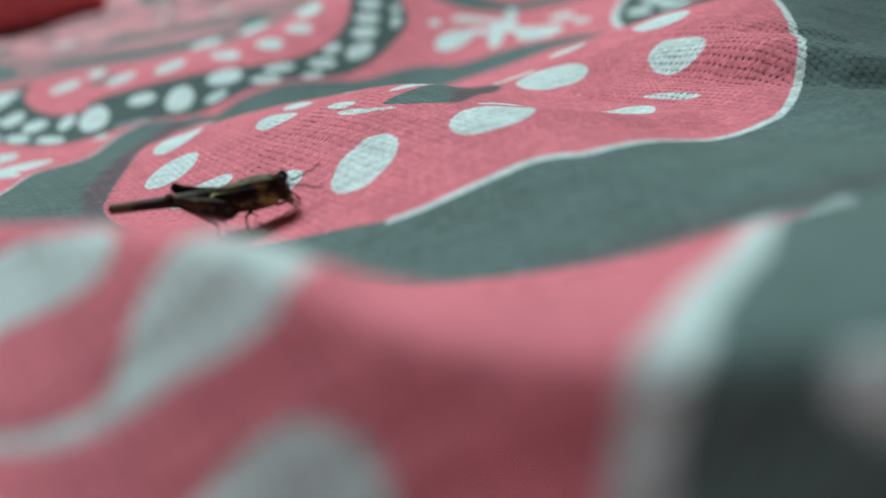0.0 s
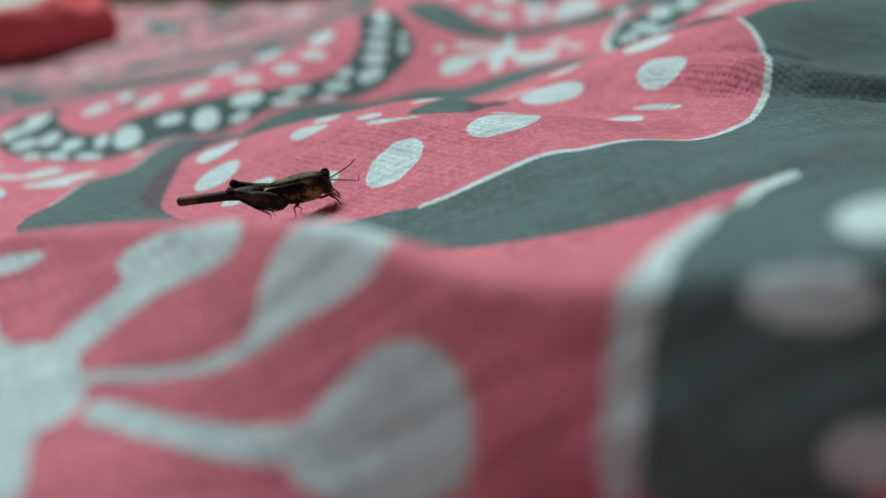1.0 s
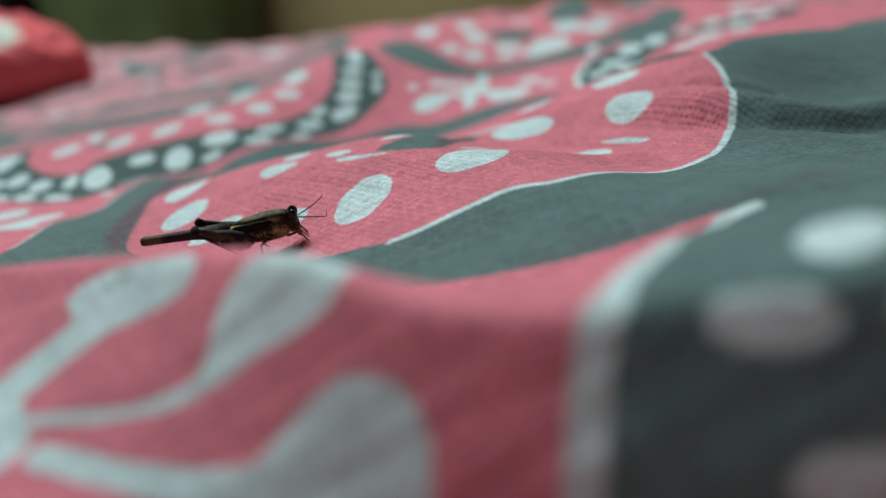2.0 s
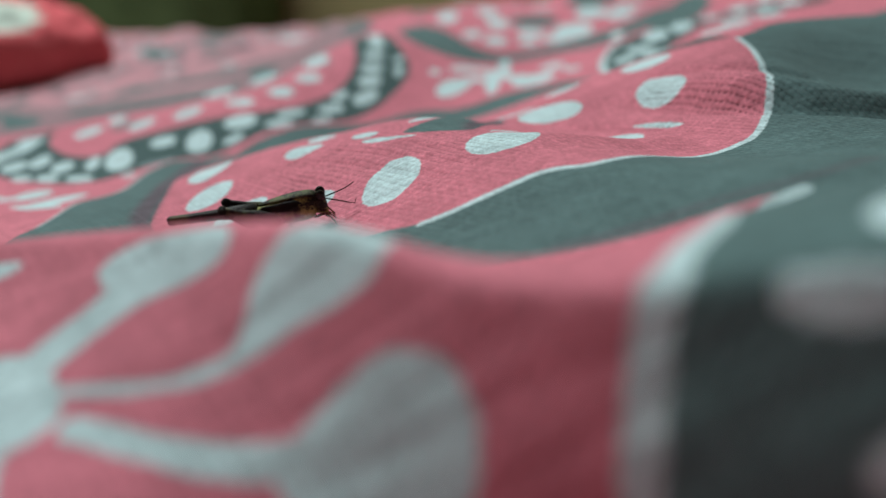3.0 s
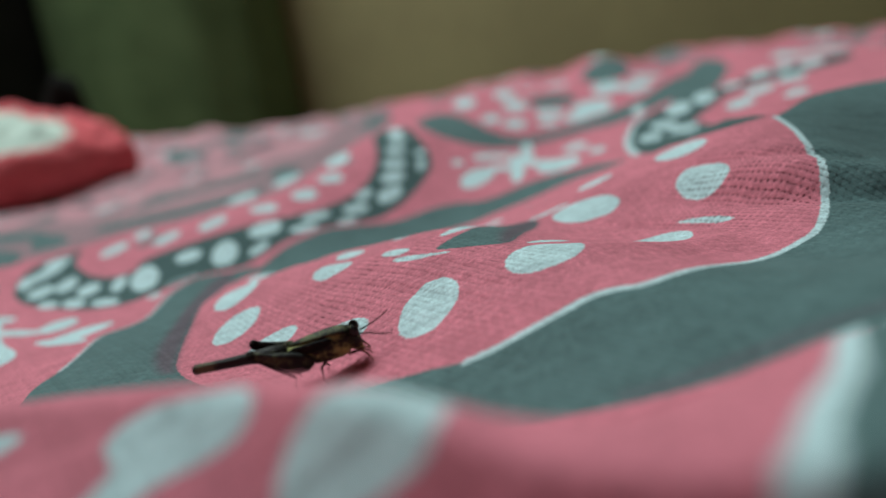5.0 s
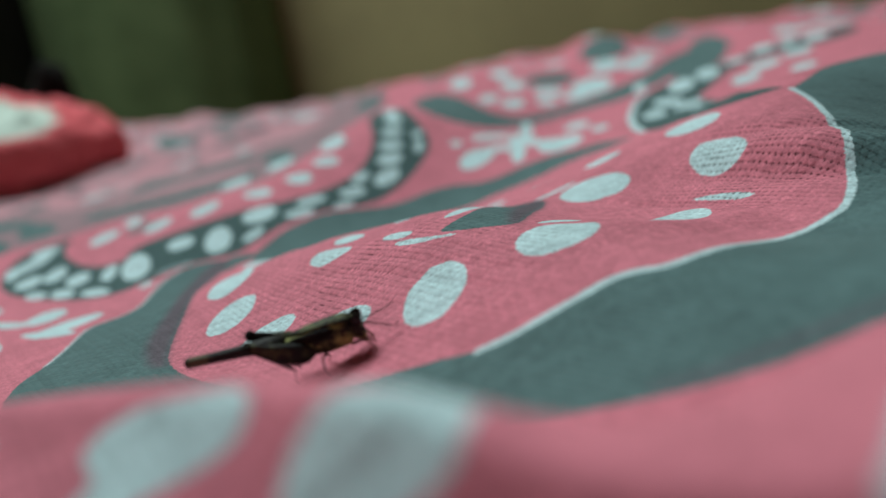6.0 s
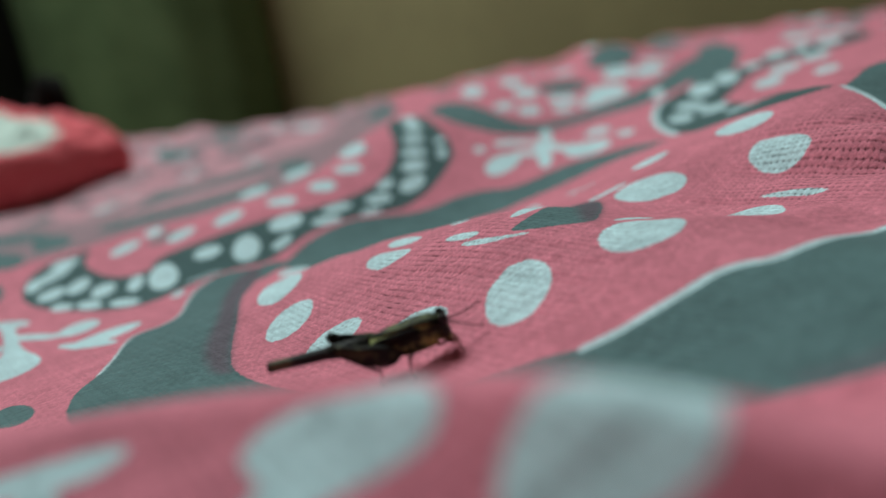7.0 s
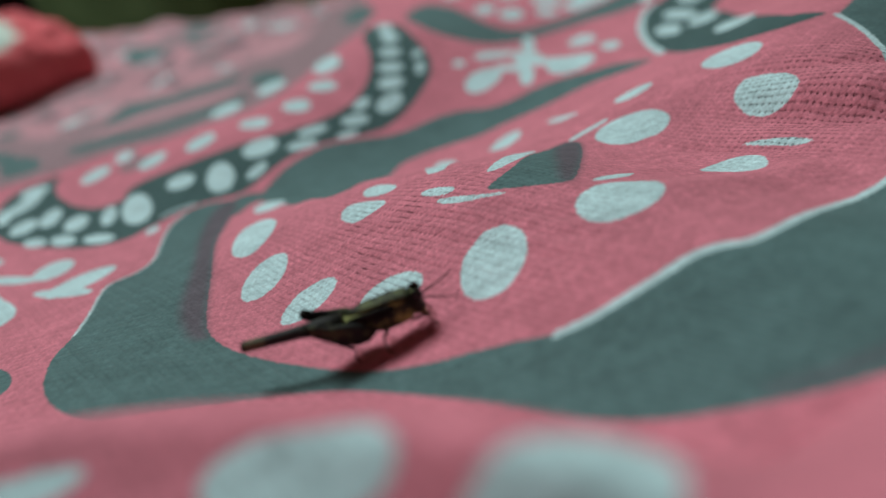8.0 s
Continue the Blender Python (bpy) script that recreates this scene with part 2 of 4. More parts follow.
def sheet_height(x, y):
    """Height of the rumpled sheet over the bed, in millimetres."""
    z = SLOPE[0] + SLOPE[1] * x + SLOPE[2] * y
    for table in (WRINKLES, FOLDS, SWELLS):
        z = z + gauss_sum(x, y, table)
    for points, depth, width, taper in CREASES:
        d, _ = edge_distance(x, y, np.array(points, float), False)
        start = (x - points[0][0]) ** 2 + (y - points[0][1]) ** 2
        z = z - depth * np.exp(-((d / width) ** 2)) * (1 - np.exp(-start / taper**2))
    # eastwards the crease fills up and the slope behind it lies flatter
    z = z + 5.5 * np.exp(-((x - 80) ** 2) / 288 - (y - 101) ** 2 / 162)
    # the far end lies in low waves
    far = np.clip((y - 300) / 120, 0, 1)
    return z + 4.5 * far * np.sin(x / 23 + y / 41) * np.sin(y / 27 - x / 52) + 2.5 * far * np.sin(x / 11 - y / 60)


def fold_height(x, y):
    """The fold of the sheet in front: steep at the back where it is high, easing out to the side."""
    u = np.clip(x + 10, -60, 46)
    m = u - 2.25 * np.log1p(np.exp((u - 8) / 3))
    d = np.maximum(y - (31.09 - 0.7572 * m - 0.007545 * m * m), -37)
    s = 1 / (1 + np.exp(-(x + 11.6) / 9.5))
    top = 1.4 * (1 - s) + 0.001
    k = np.clip(d, 0, top)
    past = np.maximum(d - top, 0)
    crest = 0.528 * (1 - s) * (k - k * k / (2 * top)) - (0.1449 * (1 - s) + 0.0125 * s) * past * past + 0.12 * s * past
    front = (0.528 * (1 - s) + 1.75 * s) * d + (0.01021 - 0.002 * s) * d * d
    front = front - 0.10 / (1 + np.exp(-(x + 4) / 5)) * np.maximum(-d - 4, 0) ** 2
    z = 29.46 + 0.1649 * u + 0.000458 * u * u + np.where(d > 0, crest, front) - 3.73 / (1 + np.exp(-(x + 5.69) / 3.5))
    # the crest swells towards its middle and sinks to the west
    z = z + (0.6 * np.exp(-(((x + 13) / 7) ** 2)) - 0.5 / (1 + np.exp((x + 27) / 3))) * np.exp(-((d / 6) ** 2))
    return np.maximum(z, 2)


# ---- the print: outlines in millimetres on the sheet ----
SHAPES = []


def dot(ink, x, y, a, b, turn):
    SHAPES.append(("dot", ink, x, y, a, b, radians(turn)))


def smooth(points, closed):
    """Rounds a polyline (Chaikin, twice)."""
    p = np.array(points, float)
    for _ in range(2):
        q = np.roll(p, -1, 0) if closed else p[1:]
        r = p if closed else p[:-1]
        cut = np.empty((2 * len(r), 2))
        cut[0::2], cut[1::2] = 0.75 * r + 0.25 * q, 0.25 * r + 0.75 * q
        p = cut if closed else np.vstack([p[:1], cut, p[-1:]])
    return p


def patch(ink, points):
    SHAPES.append(("patch", ink, smooth(points, True)))


def line(ink, half, points):
    SHAPES.append(("line", ink, half, smooth(points, False)))


patch(GREY, [(-70.2, 86.7), (-73.6, 95.5), (-73.3, 102.0), (-74.7, 111.2), (-77.7, 122.5), (-77.1, 126.1), (-72.9, 127.8), (-71.9, 134.3), (-75.8, 148.3), (-77.8, 160.4), (-75.7, 167.8), (-70.6, 169.5), (-62.2, 168.5), (-62.7, 155.9), (-59.9, 136.7), (-54.3, 113.2), (-52.5, 101.7), (-50.9, 94.7), (-48.9, 90.7), (-44.8, 86.3), (-39.8, 82.7), (-33.6, 78.7), (-28.0, 75.3), (-22.7, 73.1), (-17.6, 71.8), (-11.6, 70.2), (-6.9, 68.0), (-3.1, 67.9), (0.5, 68.6), (4.2, 69.4), (8.1, 70.8), (13.0, 49.7), (-0.7, 51.8), (-6.6, 54.9), (-10.8, 58.5), (-15.5, 63.0), (-24.0, 69.2), (-30.4, 72.8), (-36.8, 73.7), (-43.0, 73.7), (-52.2, 73.4), (-56.9, 72.9), (-62.1, 75.8), (-67.2, 81.7)])
patch(GREY, [(-6.9, 68.0), (-3.1, 67.9), (0.5, 68.6), (4.2, 69.4), (8.1, 70.8), (11.0, 70.8), (14.0, 70.0), (18.6, 72.5), (23.4, 75.8), (37.1, 85.1), (42.5, 87.4), (48.7, 98.3), (51.2, 105.8), (54.7, 119.0), (56.0, 130.7), (60.0, 134.0), (70.0, 146.0), (84.0, 158.0), (110.0, 185.0), (150.0, 230.0), (190.0, 200.0), (137.2, 136.8), (70.0, 59.4), (50.5, 62.5), (37.0, 52.4), (30.3, 50.3), (24.9, 50.6), (19.3, 50.1), (13.0, 49.7), (-0.7, 51.8), (-6.6, 54.9)])
line(WHITE, 0.55, [(-6.9, 68.0), (-3.1, 67.9), (0.5, 68.6), (4.2, 69.4), (8.1, 70.8), (11.0, 70.8), (14.0, 70.0), (18.6, 72.5), (23.4, 75.8), (37.1, 85.1), (42.5, 87.4), (48.7, 98.3), (51.2, 105.8), (54.7, 119.0), (56.0, 130.7)])
line(WHITE, 0.3, [(-73.3, 102.0), (-74.7, 111.2), (-77.7, 122.5), (-77.1, 126.1), (-72.9, 127.8), (-71.9, 134.3), (-75.8, 148.3), (-77.8, 160.4), (-75.5, 167.0)])
line(WHITE, 0.5, [(-82.0, 167.8), (-79.2, 170.3), (-74.5, 171.2)])
patch(MAUVE, [(-62.5, 166.8), (-62.7, 155.9), (-59.9, 136.7), (-54.3, 113.2), (-52.5, 101.7), (-50.9, 94.7), (-49.5, 91.2), (-52.3, 91.3), (-56.4, 100.0), (-57.7, 107.7), (-59.2, 119.4), (-66.1, 144.0), (-68.8, 161.9), (-66.3, 168.5)])
patch(MAUVE, [(84.0, 108.0), (92.0, 104.0), (112.0, 124.0), (118.0, 150.0), (100.0, 140.0), (90.0, 124.0)])
line(MAUVE, 0.2, [(6.8, 51.9), (10.8, 51.4), (14.0, 51.6), (19.5, 52.0), (25.0, 52.5), (30.3, 52.4), (36.0, 54.2), (44.0, 60.5)])
patch(GREY, [(-67.2, 160.9), (-64.7, 170.8), (-57.1, 170.9), (-55.3, 166.1), (-59.9, 163.6), (-61.2, 154.7)])
patch(GREY, [(-57.4, 172.8), (-54.6, 183.8), (-49.4, 190.8), (-43.7, 196.3), (-34.5, 197.6), (-25.2, 197.8), (-19.6, 199.6), (-13.7, 202.2), (-5.6, 202.1), (1.8, 197.9), (9.7, 197.6), (14.8, 198.9), (22.3, 197.4), (28.9, 192.9), (35.5, 189.5), (41.1, 176.1), (33.7, 178.9), (26.6, 184.0), (19.3, 184.2), (13.3, 184.1), (4.5, 185.7), (-3.3, 184.1), (-10.7, 185.4), (-19.8, 183.9), (-27.2, 177.1), (-29.4, 128.9), (-33.1, 124.4), (-37.7, 127.2), (-51.4, 160.3), (-58.8, 165.0)])
patch(GREY, [(-10.1, 98.0), (-7.9, 99.7), (-4.5, 103.4), (0.5, 116.6), (5.8, 125.5), (8.6, 124.7), (8.8, 121.5), (6.8, 112.1), (2.5, 96.2), (0.9, 93.8), (-2.6, 94.4), (-6.9, 96.1)])
patch(MAUVE, [(4.2, 122.2), (6.9, 125.9), (8.6, 124.7), (8.8, 121.5), (6.8, 112.1), (2.5, 96.2), (0.9, 93.8), (-0.3, 94.8), (1.0, 102.7)])
patch(GREY, [(55.5, 235.5), (68.3, 240.0), (82.1, 269.2), (116.7, 358.8), (134.4, 400.5), (144.0, 398.0), (138.0, 360.0), (121.5, 319.6), (91.1, 259.8), (77.2, 238.3), (63.5, 225.5), (53.1, 220.4)])
patch(DARK, [(-89.5, 161.0), (-83.8, 162.4), (-79.5, 166.4), (-73.6, 170.4), (-64.1, 171.6), (-61.8, 174.1), (-58.6, 181.2), (-55.0, 188.2), (-48.8, 194.5), (-42.2, 198.0), (-34.5, 199.2), (-28.1, 201.3), (-23.9, 204.9), (-19.4, 209.9), (-14.4, 217.6), (-11.9, 224.2), (-11.7, 230.6), (-13.8, 240.3), (-16.8, 250.8), (-21.2, 271.3), (-29.8, 283.6), (-33.0, 258.4), (-30.9, 242.9), (-29.7, 234.3), (-30.7, 225.5), (-33.6, 218.3), (-38.0, 212.8), (-43.8, 209.0), (-50.1, 206.0), (-56.2, 203.1), (-63.8, 200.8), (-71.2, 197.8), (-78.7, 195.6), (-86.4, 193.9), (-94.3, 193.0), (-98.8, 189.0)])
patch(DARK, [(-125.6, 216.3), (-132.8, 215.2), (-138.6, 211.4), (-139.0, 201.8), (-133.4, 186.2), (-125.9, 176.6), (-117.0, 170.5), (-105.8, 163.9), (-93.8, 157.6), (-86.7, 158.1), (-83.1, 163.7), (-80.3, 170.5), (-88.0, 186.2), (-93.2, 186.4), (-97.7, 184.8), (-103.5, 184.5), (-110.3, 188.5), (-118.0, 195.9), (-124.0, 204.8), (-125.7, 211.5)])
dot(WHITE, -70.3, 183.0, 8.4, 3.6, 103)
dot(WHITE, -90.9, 177.0, 10.4, 3.7, 113)
dot(WHITE, -81.4, 185.8, 4.3, 3.5, 132)
dot(WHITE, -61.7, 196.2, 5.4, 4.2, 57)
dot(WHITE, -61.1, 184.2, 4.5, 1.9, 72)
dot(WHITE, -50.4, 196.1, 4.3, 2.3, 22)
dot(WHITE, -47.9, 203.0, 4.5, 2.2, 24)
dot(WHITE, -36.1, 206.5, 4.0, 2.5, 4)
dot(WHITE, -33.9, 213.2, 3.2, 2.0, 52)
dot(WHITE, -38.3, 200.3, 3.2, 1.5, 22)
dot(WHITE, -25.7, 212.2, 4.6, 3.2, 49)
dot(WHITE, -24.7, 220.7, 4.0, 2.8, 2)
dot(WHITE, -24.4, 228.0, 4.0, 2.6, 166)
dot(WHITE, -23.9, 236.6, 3.7, 3.1, 146)
dot(WHITE, -23.4, 248.2, 5.4, 3.0, 99)
dot(WHITE, -25.2, 265.1, 11.4, 2.7, 97)
dot(WHITE, -15.4, 226.2, 3.5, 1.5, 82)
dot(WHITE, -15.5, 234.4, 2.5, 1.5, 64)
dot(WHITE, -107.6, 178.8, 5.2, 3.1, 116)
dot(WHITE, -117.5, 186.5, 5.9, 2.8, 105)
dot(WHITE, -123.6, 183.5, 5.0, 3.3, 103)
dot(WHITE, -98.7, 178.0, 6.1, 2.0, 107)
dot(WHITE, -96.1, 164.0, 5.8, 2.4, 143)
dot(WHITE, -106.9, 168.9, 5.3, 2.4, 134)
dot(WHITE, -115.0, 171.2, 4.3, 2.2, 137)
dot(WHITE, -130.5, 199.6, 6.8, 3.6, 78)
dot(WHITE, -133.3, 193.0, 5.9, 1.9, 113)
dot(WHITE, -131.2, 208.1, 4.6, 3.7, 155)
patch(WHITE, [(-51.7, 116.6), (-53.2, 123.8), (-53.2, 133.4), (-50.1, 135.0), (-45.5, 127.0), (-44.3, 121.8), (-45.7, 116.5), (-47.9, 113.6), (-50.0, 114.6)])
patch(WHITE, [(-47.3, 101.0), (-47.7, 104.5), (-46.6, 108.7), (-44.1, 111.0), (-41.5, 110.6), (-40.7, 108.5), (-40.6, 105.2), (-42.1, 101.8), (-44.2, 99.9), (-46.0, 99.7)])
patch(WHITE, [(-40.1, 91.3), (-40.1, 94.3), (-38.7, 97.6), (-36.2, 99.1), (-33.5, 99.2), (-32.2, 98.0), (-32.2, 95.9), (-34.3, 93.4), (-36.0, 92.2), (-37.6, 91.0)])
dot(WHITE, -24.2, 88.6, 4.5, 3.0, 162)
dot(WHITE, -11.0, 84.0, 5.7, 4.2, 75)
patch(WHITE, [(-32.0, 112.6), (-31.0, 110.6), (-29.3, 108.7), (-26.9, 109.0), (-23.4, 109.7), (-26.5, 113.5), (-30.5, 116.4), (-31.9, 115.0)])
patch(WHITE, [(-28.6, 118.5), (-27.8, 121.5), (-25.2, 120.6), (-22.1, 115.0), (-23.1, 113.4), (-25.5, 114.3), (-27.5, 115.9)])
patch(WHITE, [(-19.1, 106.9), (-16.4, 105.7), (-13.4, 102.4), (-14.2, 101.3), (-16.2, 102.6), (-18.3, 104.9)])
patch(WHITE, [(-16.9, 102.3), (-15.1, 101.1), (-10.6, 97.3), (-7.0, 95.5), (-7.8, 95.1), (-10.7, 96.6), (-14.5, 98.8), (-16.2, 100.4)])
patch(WHITE, [(-18.1, 115.3), (-16.6, 171.5), (-13.1, 171.6), (-10.1, 161.8), (-13.8, 113.4), (-16.1, 112.8)])
patch(WHITE, [(-3.6, 162.8), (-0.3, 172.7), (3.7, 175.6), (6.2, 173.0), (2.7, 158.0), (-1.0, 148.1), (-3.2, 154.5)])
patch(WHITE, [(-9.2, 103.5), (-7.4, 106.7), (-3.8, 114.7), (2.1, 123.7), (-2.4, 109.0), (-6.0, 104.1), (-8.2, 103.1)])
patch(WHITE, [(10.8, 167.2), (13.5, 167.0), (15.2, 148.0), (12.7, 147.6), (10.4, 151.3)])
patch(WHITE, [(7.7, 127.1), (11.0, 130.3), (16.2, 132.2), (16.0, 130.7), (10.6, 128.0), (7.3, 124.6)])
patch(WHITE, [(3.1, 92.9), (4.9, 94.9), (8.4, 97.0), (10.8, 98.6), (9.1, 95.4), (5.9, 93.1)])
patch(WHITE, [(-57.3, 154.7), (-57.5, 162.0), (-52.5, 162.8), (-49.7, 159.8), (-51.6, 154.9), (-53.6, 151.4)])
dot(WHITE, 23.1, 139.3, 3.8, 2.7, 15)
patch(WHITE, [(11.1, 123.5), (13.8, 128.6), (18.0, 129.8), (22.5, 128.0), (24.2, 124.0), (23.7, 120.9), (21.1, 118.2), (17.3, 118.1), (13.0, 117.6)])
patch(WHITE, [(32.5, 117.7), (34.2, 120.2), (36.7, 121.3), (39.8, 119.1), (40.3, 111.7), (38.7, 110.4), (36.7, 110.1), (34.3, 110.9), (32.6, 113.6)])
dot(WHITE, 38.5, 132.1, 5.3, 4.2, 120)
dot(WHITE, 5.1, 86.3, 5.5, 4.9, 29)
patch(WHITE, [(19.5, 101.0), (25.4, 103.6), (29.2, 102.0), (29.4, 99.1), (27.2, 95.2), (25.2, 96.0), (22.7, 99.0)])
patch(WHITE, [(28.4, 106.6), (31.3, 104.8), (34.0, 102.1), (35.7, 99.3), (35.0, 98.5), (32.8, 101.3), (30.2, 104.2)])
dot(WHITE, -45.1, 244.4, 9.2, 4.5, 105)
dot(WHITE, -45.8, 227.3, 5.9, 2.9, 139)
dot(WHITE, -53.4, 218.6, 5.6, 3.6, 132)
dot(WHITE, -65.2, 211.9, 5.3, 3.6, 145)
dot(WHITE, -80.3, 207.4, 5.7, 4.2, 80)
dot(WHITE, -94.1, 204.8, 4.8, 4.0, 84)
dot(WHITE, -106.5, 216.5, 5.0, 2.8, 113)
dot(WHITE, -112.6, 208.5, 5.0, 4.3, 84)
dot(WHITE, -82.0, 248.2, 10.3, 5.3, 95)
dot(WHITE, -67.4, 258.6, 9.1, 5.1, 115)
dot(WHITE, -81.7, 160.1, 2.7, 1.5, 94)
dot(WHITE, 18.1, 229.8, 13.5, 4.5, 82)
dot(WHITE, 14.2, 211.0, 8.4, 2.2, 82)
dot(WHITE, 2.1, 215.1, 7.5, 4.9, 58)
dot(WHITE, 26.3, 207.7, 9.0, 6.6, 95)
dot(WHITE, 21.8, 217.5, 8.2, 3.8, 126)
dot(WHITE, 9.6, 237.1, 9.9, 4.0, 40)
dot(WHITE, 38.5, 244.9, 8.5, 4.4, 83)
dot(WHITE, 39.7, 215.1, 8.3, 2.7, 80)
dot(WHITE, 22.2, 253.8, 11.7, 2.3, 80)
dot(WHITE, -3.5, 227.2, 2.3, 2.0, 78)
dot(WHITE, 11.2, 219.3, 5.7, 2.8, 137)
patch(GREY, [(-19.6, 291.6), (-9.3, 320.8), (1.4, 300.3), (6.6, 285.8), (13.6, 273.9), (21.5, 271.0), (32.8, 274.4), (44.3, 277.0), (55.5, 278.0), (68.0, 283.0), (86.3, 310.6), (107.2, 340.7), (122.8, 374.6), (138.3, 351.9), (123.9, 325.3), (108.1, 305.7), (84.5, 269.0), (67.4, 255.9), (57.8, 257.5), (45.9, 266.7), (33.1, 266.3), (19.6, 260.4), (6.5, 250.8), (-2.9, 250.8), (-12.0, 257.9)])
dot(GREY, -7.9, 370.0, 17.5, 5.8, 89)
dot(GREY, 43.0, 322.3, 13.6, 10.8, 89)
dot(GREY, 81.1, 379.5, 38.2, 12.7, 75)
dot(GREY, -37.6, 331.2, 22.5, 7.5, 91)
dot(GREY, 195.0, 627.9, 51.0, 17.0, 78)
dot(WHITE, 4.3, 335.3, 15.4, 5.1, 88)
dot(WHITE, 13.3, 294.8, 6.7, 3.9, 73)
dot(WHITE, 26.3, 319.0, 12.0, 5.3, 86)
dot(WHITE, 22.2, 287.2, 5.7, 4.8, 78)
dot(WHITE, 24.7, 351.6, 16.0, 5.3, 85)
dot(WHITE, 38.1, 298.9, 7.5, 5.5, 116)
dot(WHITE, 35.2, 285.2, 4.8, 3.6, 127)
dot(WHITE, 53.3, 374.5, 19.0, 6.3, 88)
dot(WHITE, 39.6, 375.9, 17.0, 5.7, 82)
dot(WHITE, 55.9, 296.2, 15.4, 8.4, 78)
dot(WHITE, 70.2, 330.3, 12.4, 6.8, 72)
dot(WHITE, 82.4, 324.6, 11.4, 6.5, 67)
dot(WHITE, 149.9, 678.6, 37.4, 12.5, 82)
dot(WHITE, 46.3, 285.1, 6.0, 4.2, 129)
dot(WHITE, 95.0, 351.1, 11.8, 7.4, 61)
patch(DARK, [(52.9, 228.9), (59.3, 243.6), (65.4, 250.3), (76.8, 254.3), (88.8, 259.4), (109.2, 282.3), (122.4, 287.2), (137.2, 294.4), (166.7, 299.5), (148.2, 269.6), (132.8, 267.0), (121.5, 264.9), (109.5, 261.1), (93.0, 246.8), (77.3, 228.0), (71.4, 222.3), (74.0, 208.9), (51.8, 144.4), (55.1, 134.5), (55.8, 132.1), (49.6, 131.9), (45.2, 135.2), (40.0, 142.8), (43.2, 169.9), (43.1, 185.2), (46.6, 205.0)])
line(WHITE, 1.0, [(42.8, 180.3), (45.8, 201.6), (53.6, 231.4), (60.1, 247.2), (64.5, 250.4)])
dot(WHITE, 74.6, 243.9, 8.9, 4.3, 72)
dot(WHITE, 86.2, 251.1, 11.6, 3.9, 69)
dot(WHITE, 103.1, 269.0, 11.2, 3.7, 62)
dot(WHITE, 122.4, 289.4, 12.6, 4.2, 62)
dot(WHITE, 133.7, 291.9, 12.4, 3.4, 60)
dot(WHITE, 142.8, 288.4, 12.6, 4.7, 63)
dot(WHITE, 55.5, 212.0, 10.4, 3.5, 76)
dot(WHITE, 64.8, 228.0, 7.8, 3.6, 99)
dot(WHITE, 66.3, 213.8, 8.5, 3.5, 53)
dot(WHITE, 59.5, 178.0, 13.7, 4.6, 66)
dot(WHITE, 66.6, 265.5, 7.9, 2.3, 74)
dot(WHITE, 101.7, 241.5, 9.2, 4.4, 50)
dot(WHITE, 118.9, 254.4, 11.1, 4.6, 57)
dot(WHITE, 89.3, 227.3, 6.6, 4.2, 54)
dot(WHITE, 104.3, 221.3, 6.8, 3.5, 54)
dot(WHITE, 157.3, 337.1, 23.9, 8.0, 63)
dot(WHITE, 177.9, 341.7, 32.4, 10.8, 61)
patch(GREY, [(-80.7, 276.5), (-77.8, 290.7), (-63.5, 273.8), (-64.9, 262.3)])
dot(GREY, -183.7, 267.6, 19.0, 6.3, 132)
dot(GREY, -202.9, 532.2, 47.1, 15.7, 112)
dot(GREY, -187.1, 619.0, 36.6, 12.2, 105)
dot(DUSTY, -100.2, 207.1, 5.5, 4.3, 144)
dot(DUSTY, -105.3, 217.1, 4.8, 2.9, 116)
dot(DUSTY, -43.7, 241.1, 8.3, 2.7, 128)
dot(GREY, -180.8, 266.9, 23.4, 8.6, 144)
dot(GREY, -164.6, 229.2, 19.8, 6.6, 138)
dot(GREY, -145.9, 191.7, 12.9, 4.3, 124)
dot(GREY, -81.4, 92.9, 8.0, 2.6, 130)
patch(WHITE, [(-125.5, 162.4), (-121.0, 161.4), (-105.5, 135.8), (-93.1, 123.8), (-93.5, 115.9), (-101.3, 114.1), (-106.5, 121.8), (-105.2, 129.6), (-110.2, 139.5)])
dot(WHITE, -122.4, 160.5, 5.7, 3.6, 163)
dot(WHITE, -98.4, 146.2, 7.2, 4.0, 108)
dot(WHITE, -86.1, 132.6, 7.3, 4.9, 63)
dot(WHITE, -87.6, 127.7, 8.6, 1.9, 151)
dot(WHITE, -106.7, 144.2, 8.2, 2.2, 152)
dot(WHITE, -114.0, 138.3, 6.7, 2.5, 142)
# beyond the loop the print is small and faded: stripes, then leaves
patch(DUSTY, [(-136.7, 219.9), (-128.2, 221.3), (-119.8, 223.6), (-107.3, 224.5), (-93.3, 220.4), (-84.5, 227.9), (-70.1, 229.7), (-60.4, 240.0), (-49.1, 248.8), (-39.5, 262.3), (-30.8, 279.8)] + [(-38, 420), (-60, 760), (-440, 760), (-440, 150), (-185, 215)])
patch(GREY, [(-144.6, 289.6), (-144.1, 316.8), (-135.9, 319.2), (-117.3, 308.6), (-100.6, 302.1), (-86.1, 297.4), (-84.3, 287.4), (-97.3, 284.0), (-112.1, 283.8), (-123.9, 281.3), (-128.2, 266.3)])
patch(GREY, [(-138.0, 244.6), (-122.5, 246.2), (-107.6, 242.7), (-97.2, 253.6), (-87.2, 262.5), (-78.9, 268.6), (-76.2, 259.8), (-83.2, 248.8), (-91.9, 237.7), (-103.2, 231.8), (-118.1, 234.2), (-129.4, 233.6)])
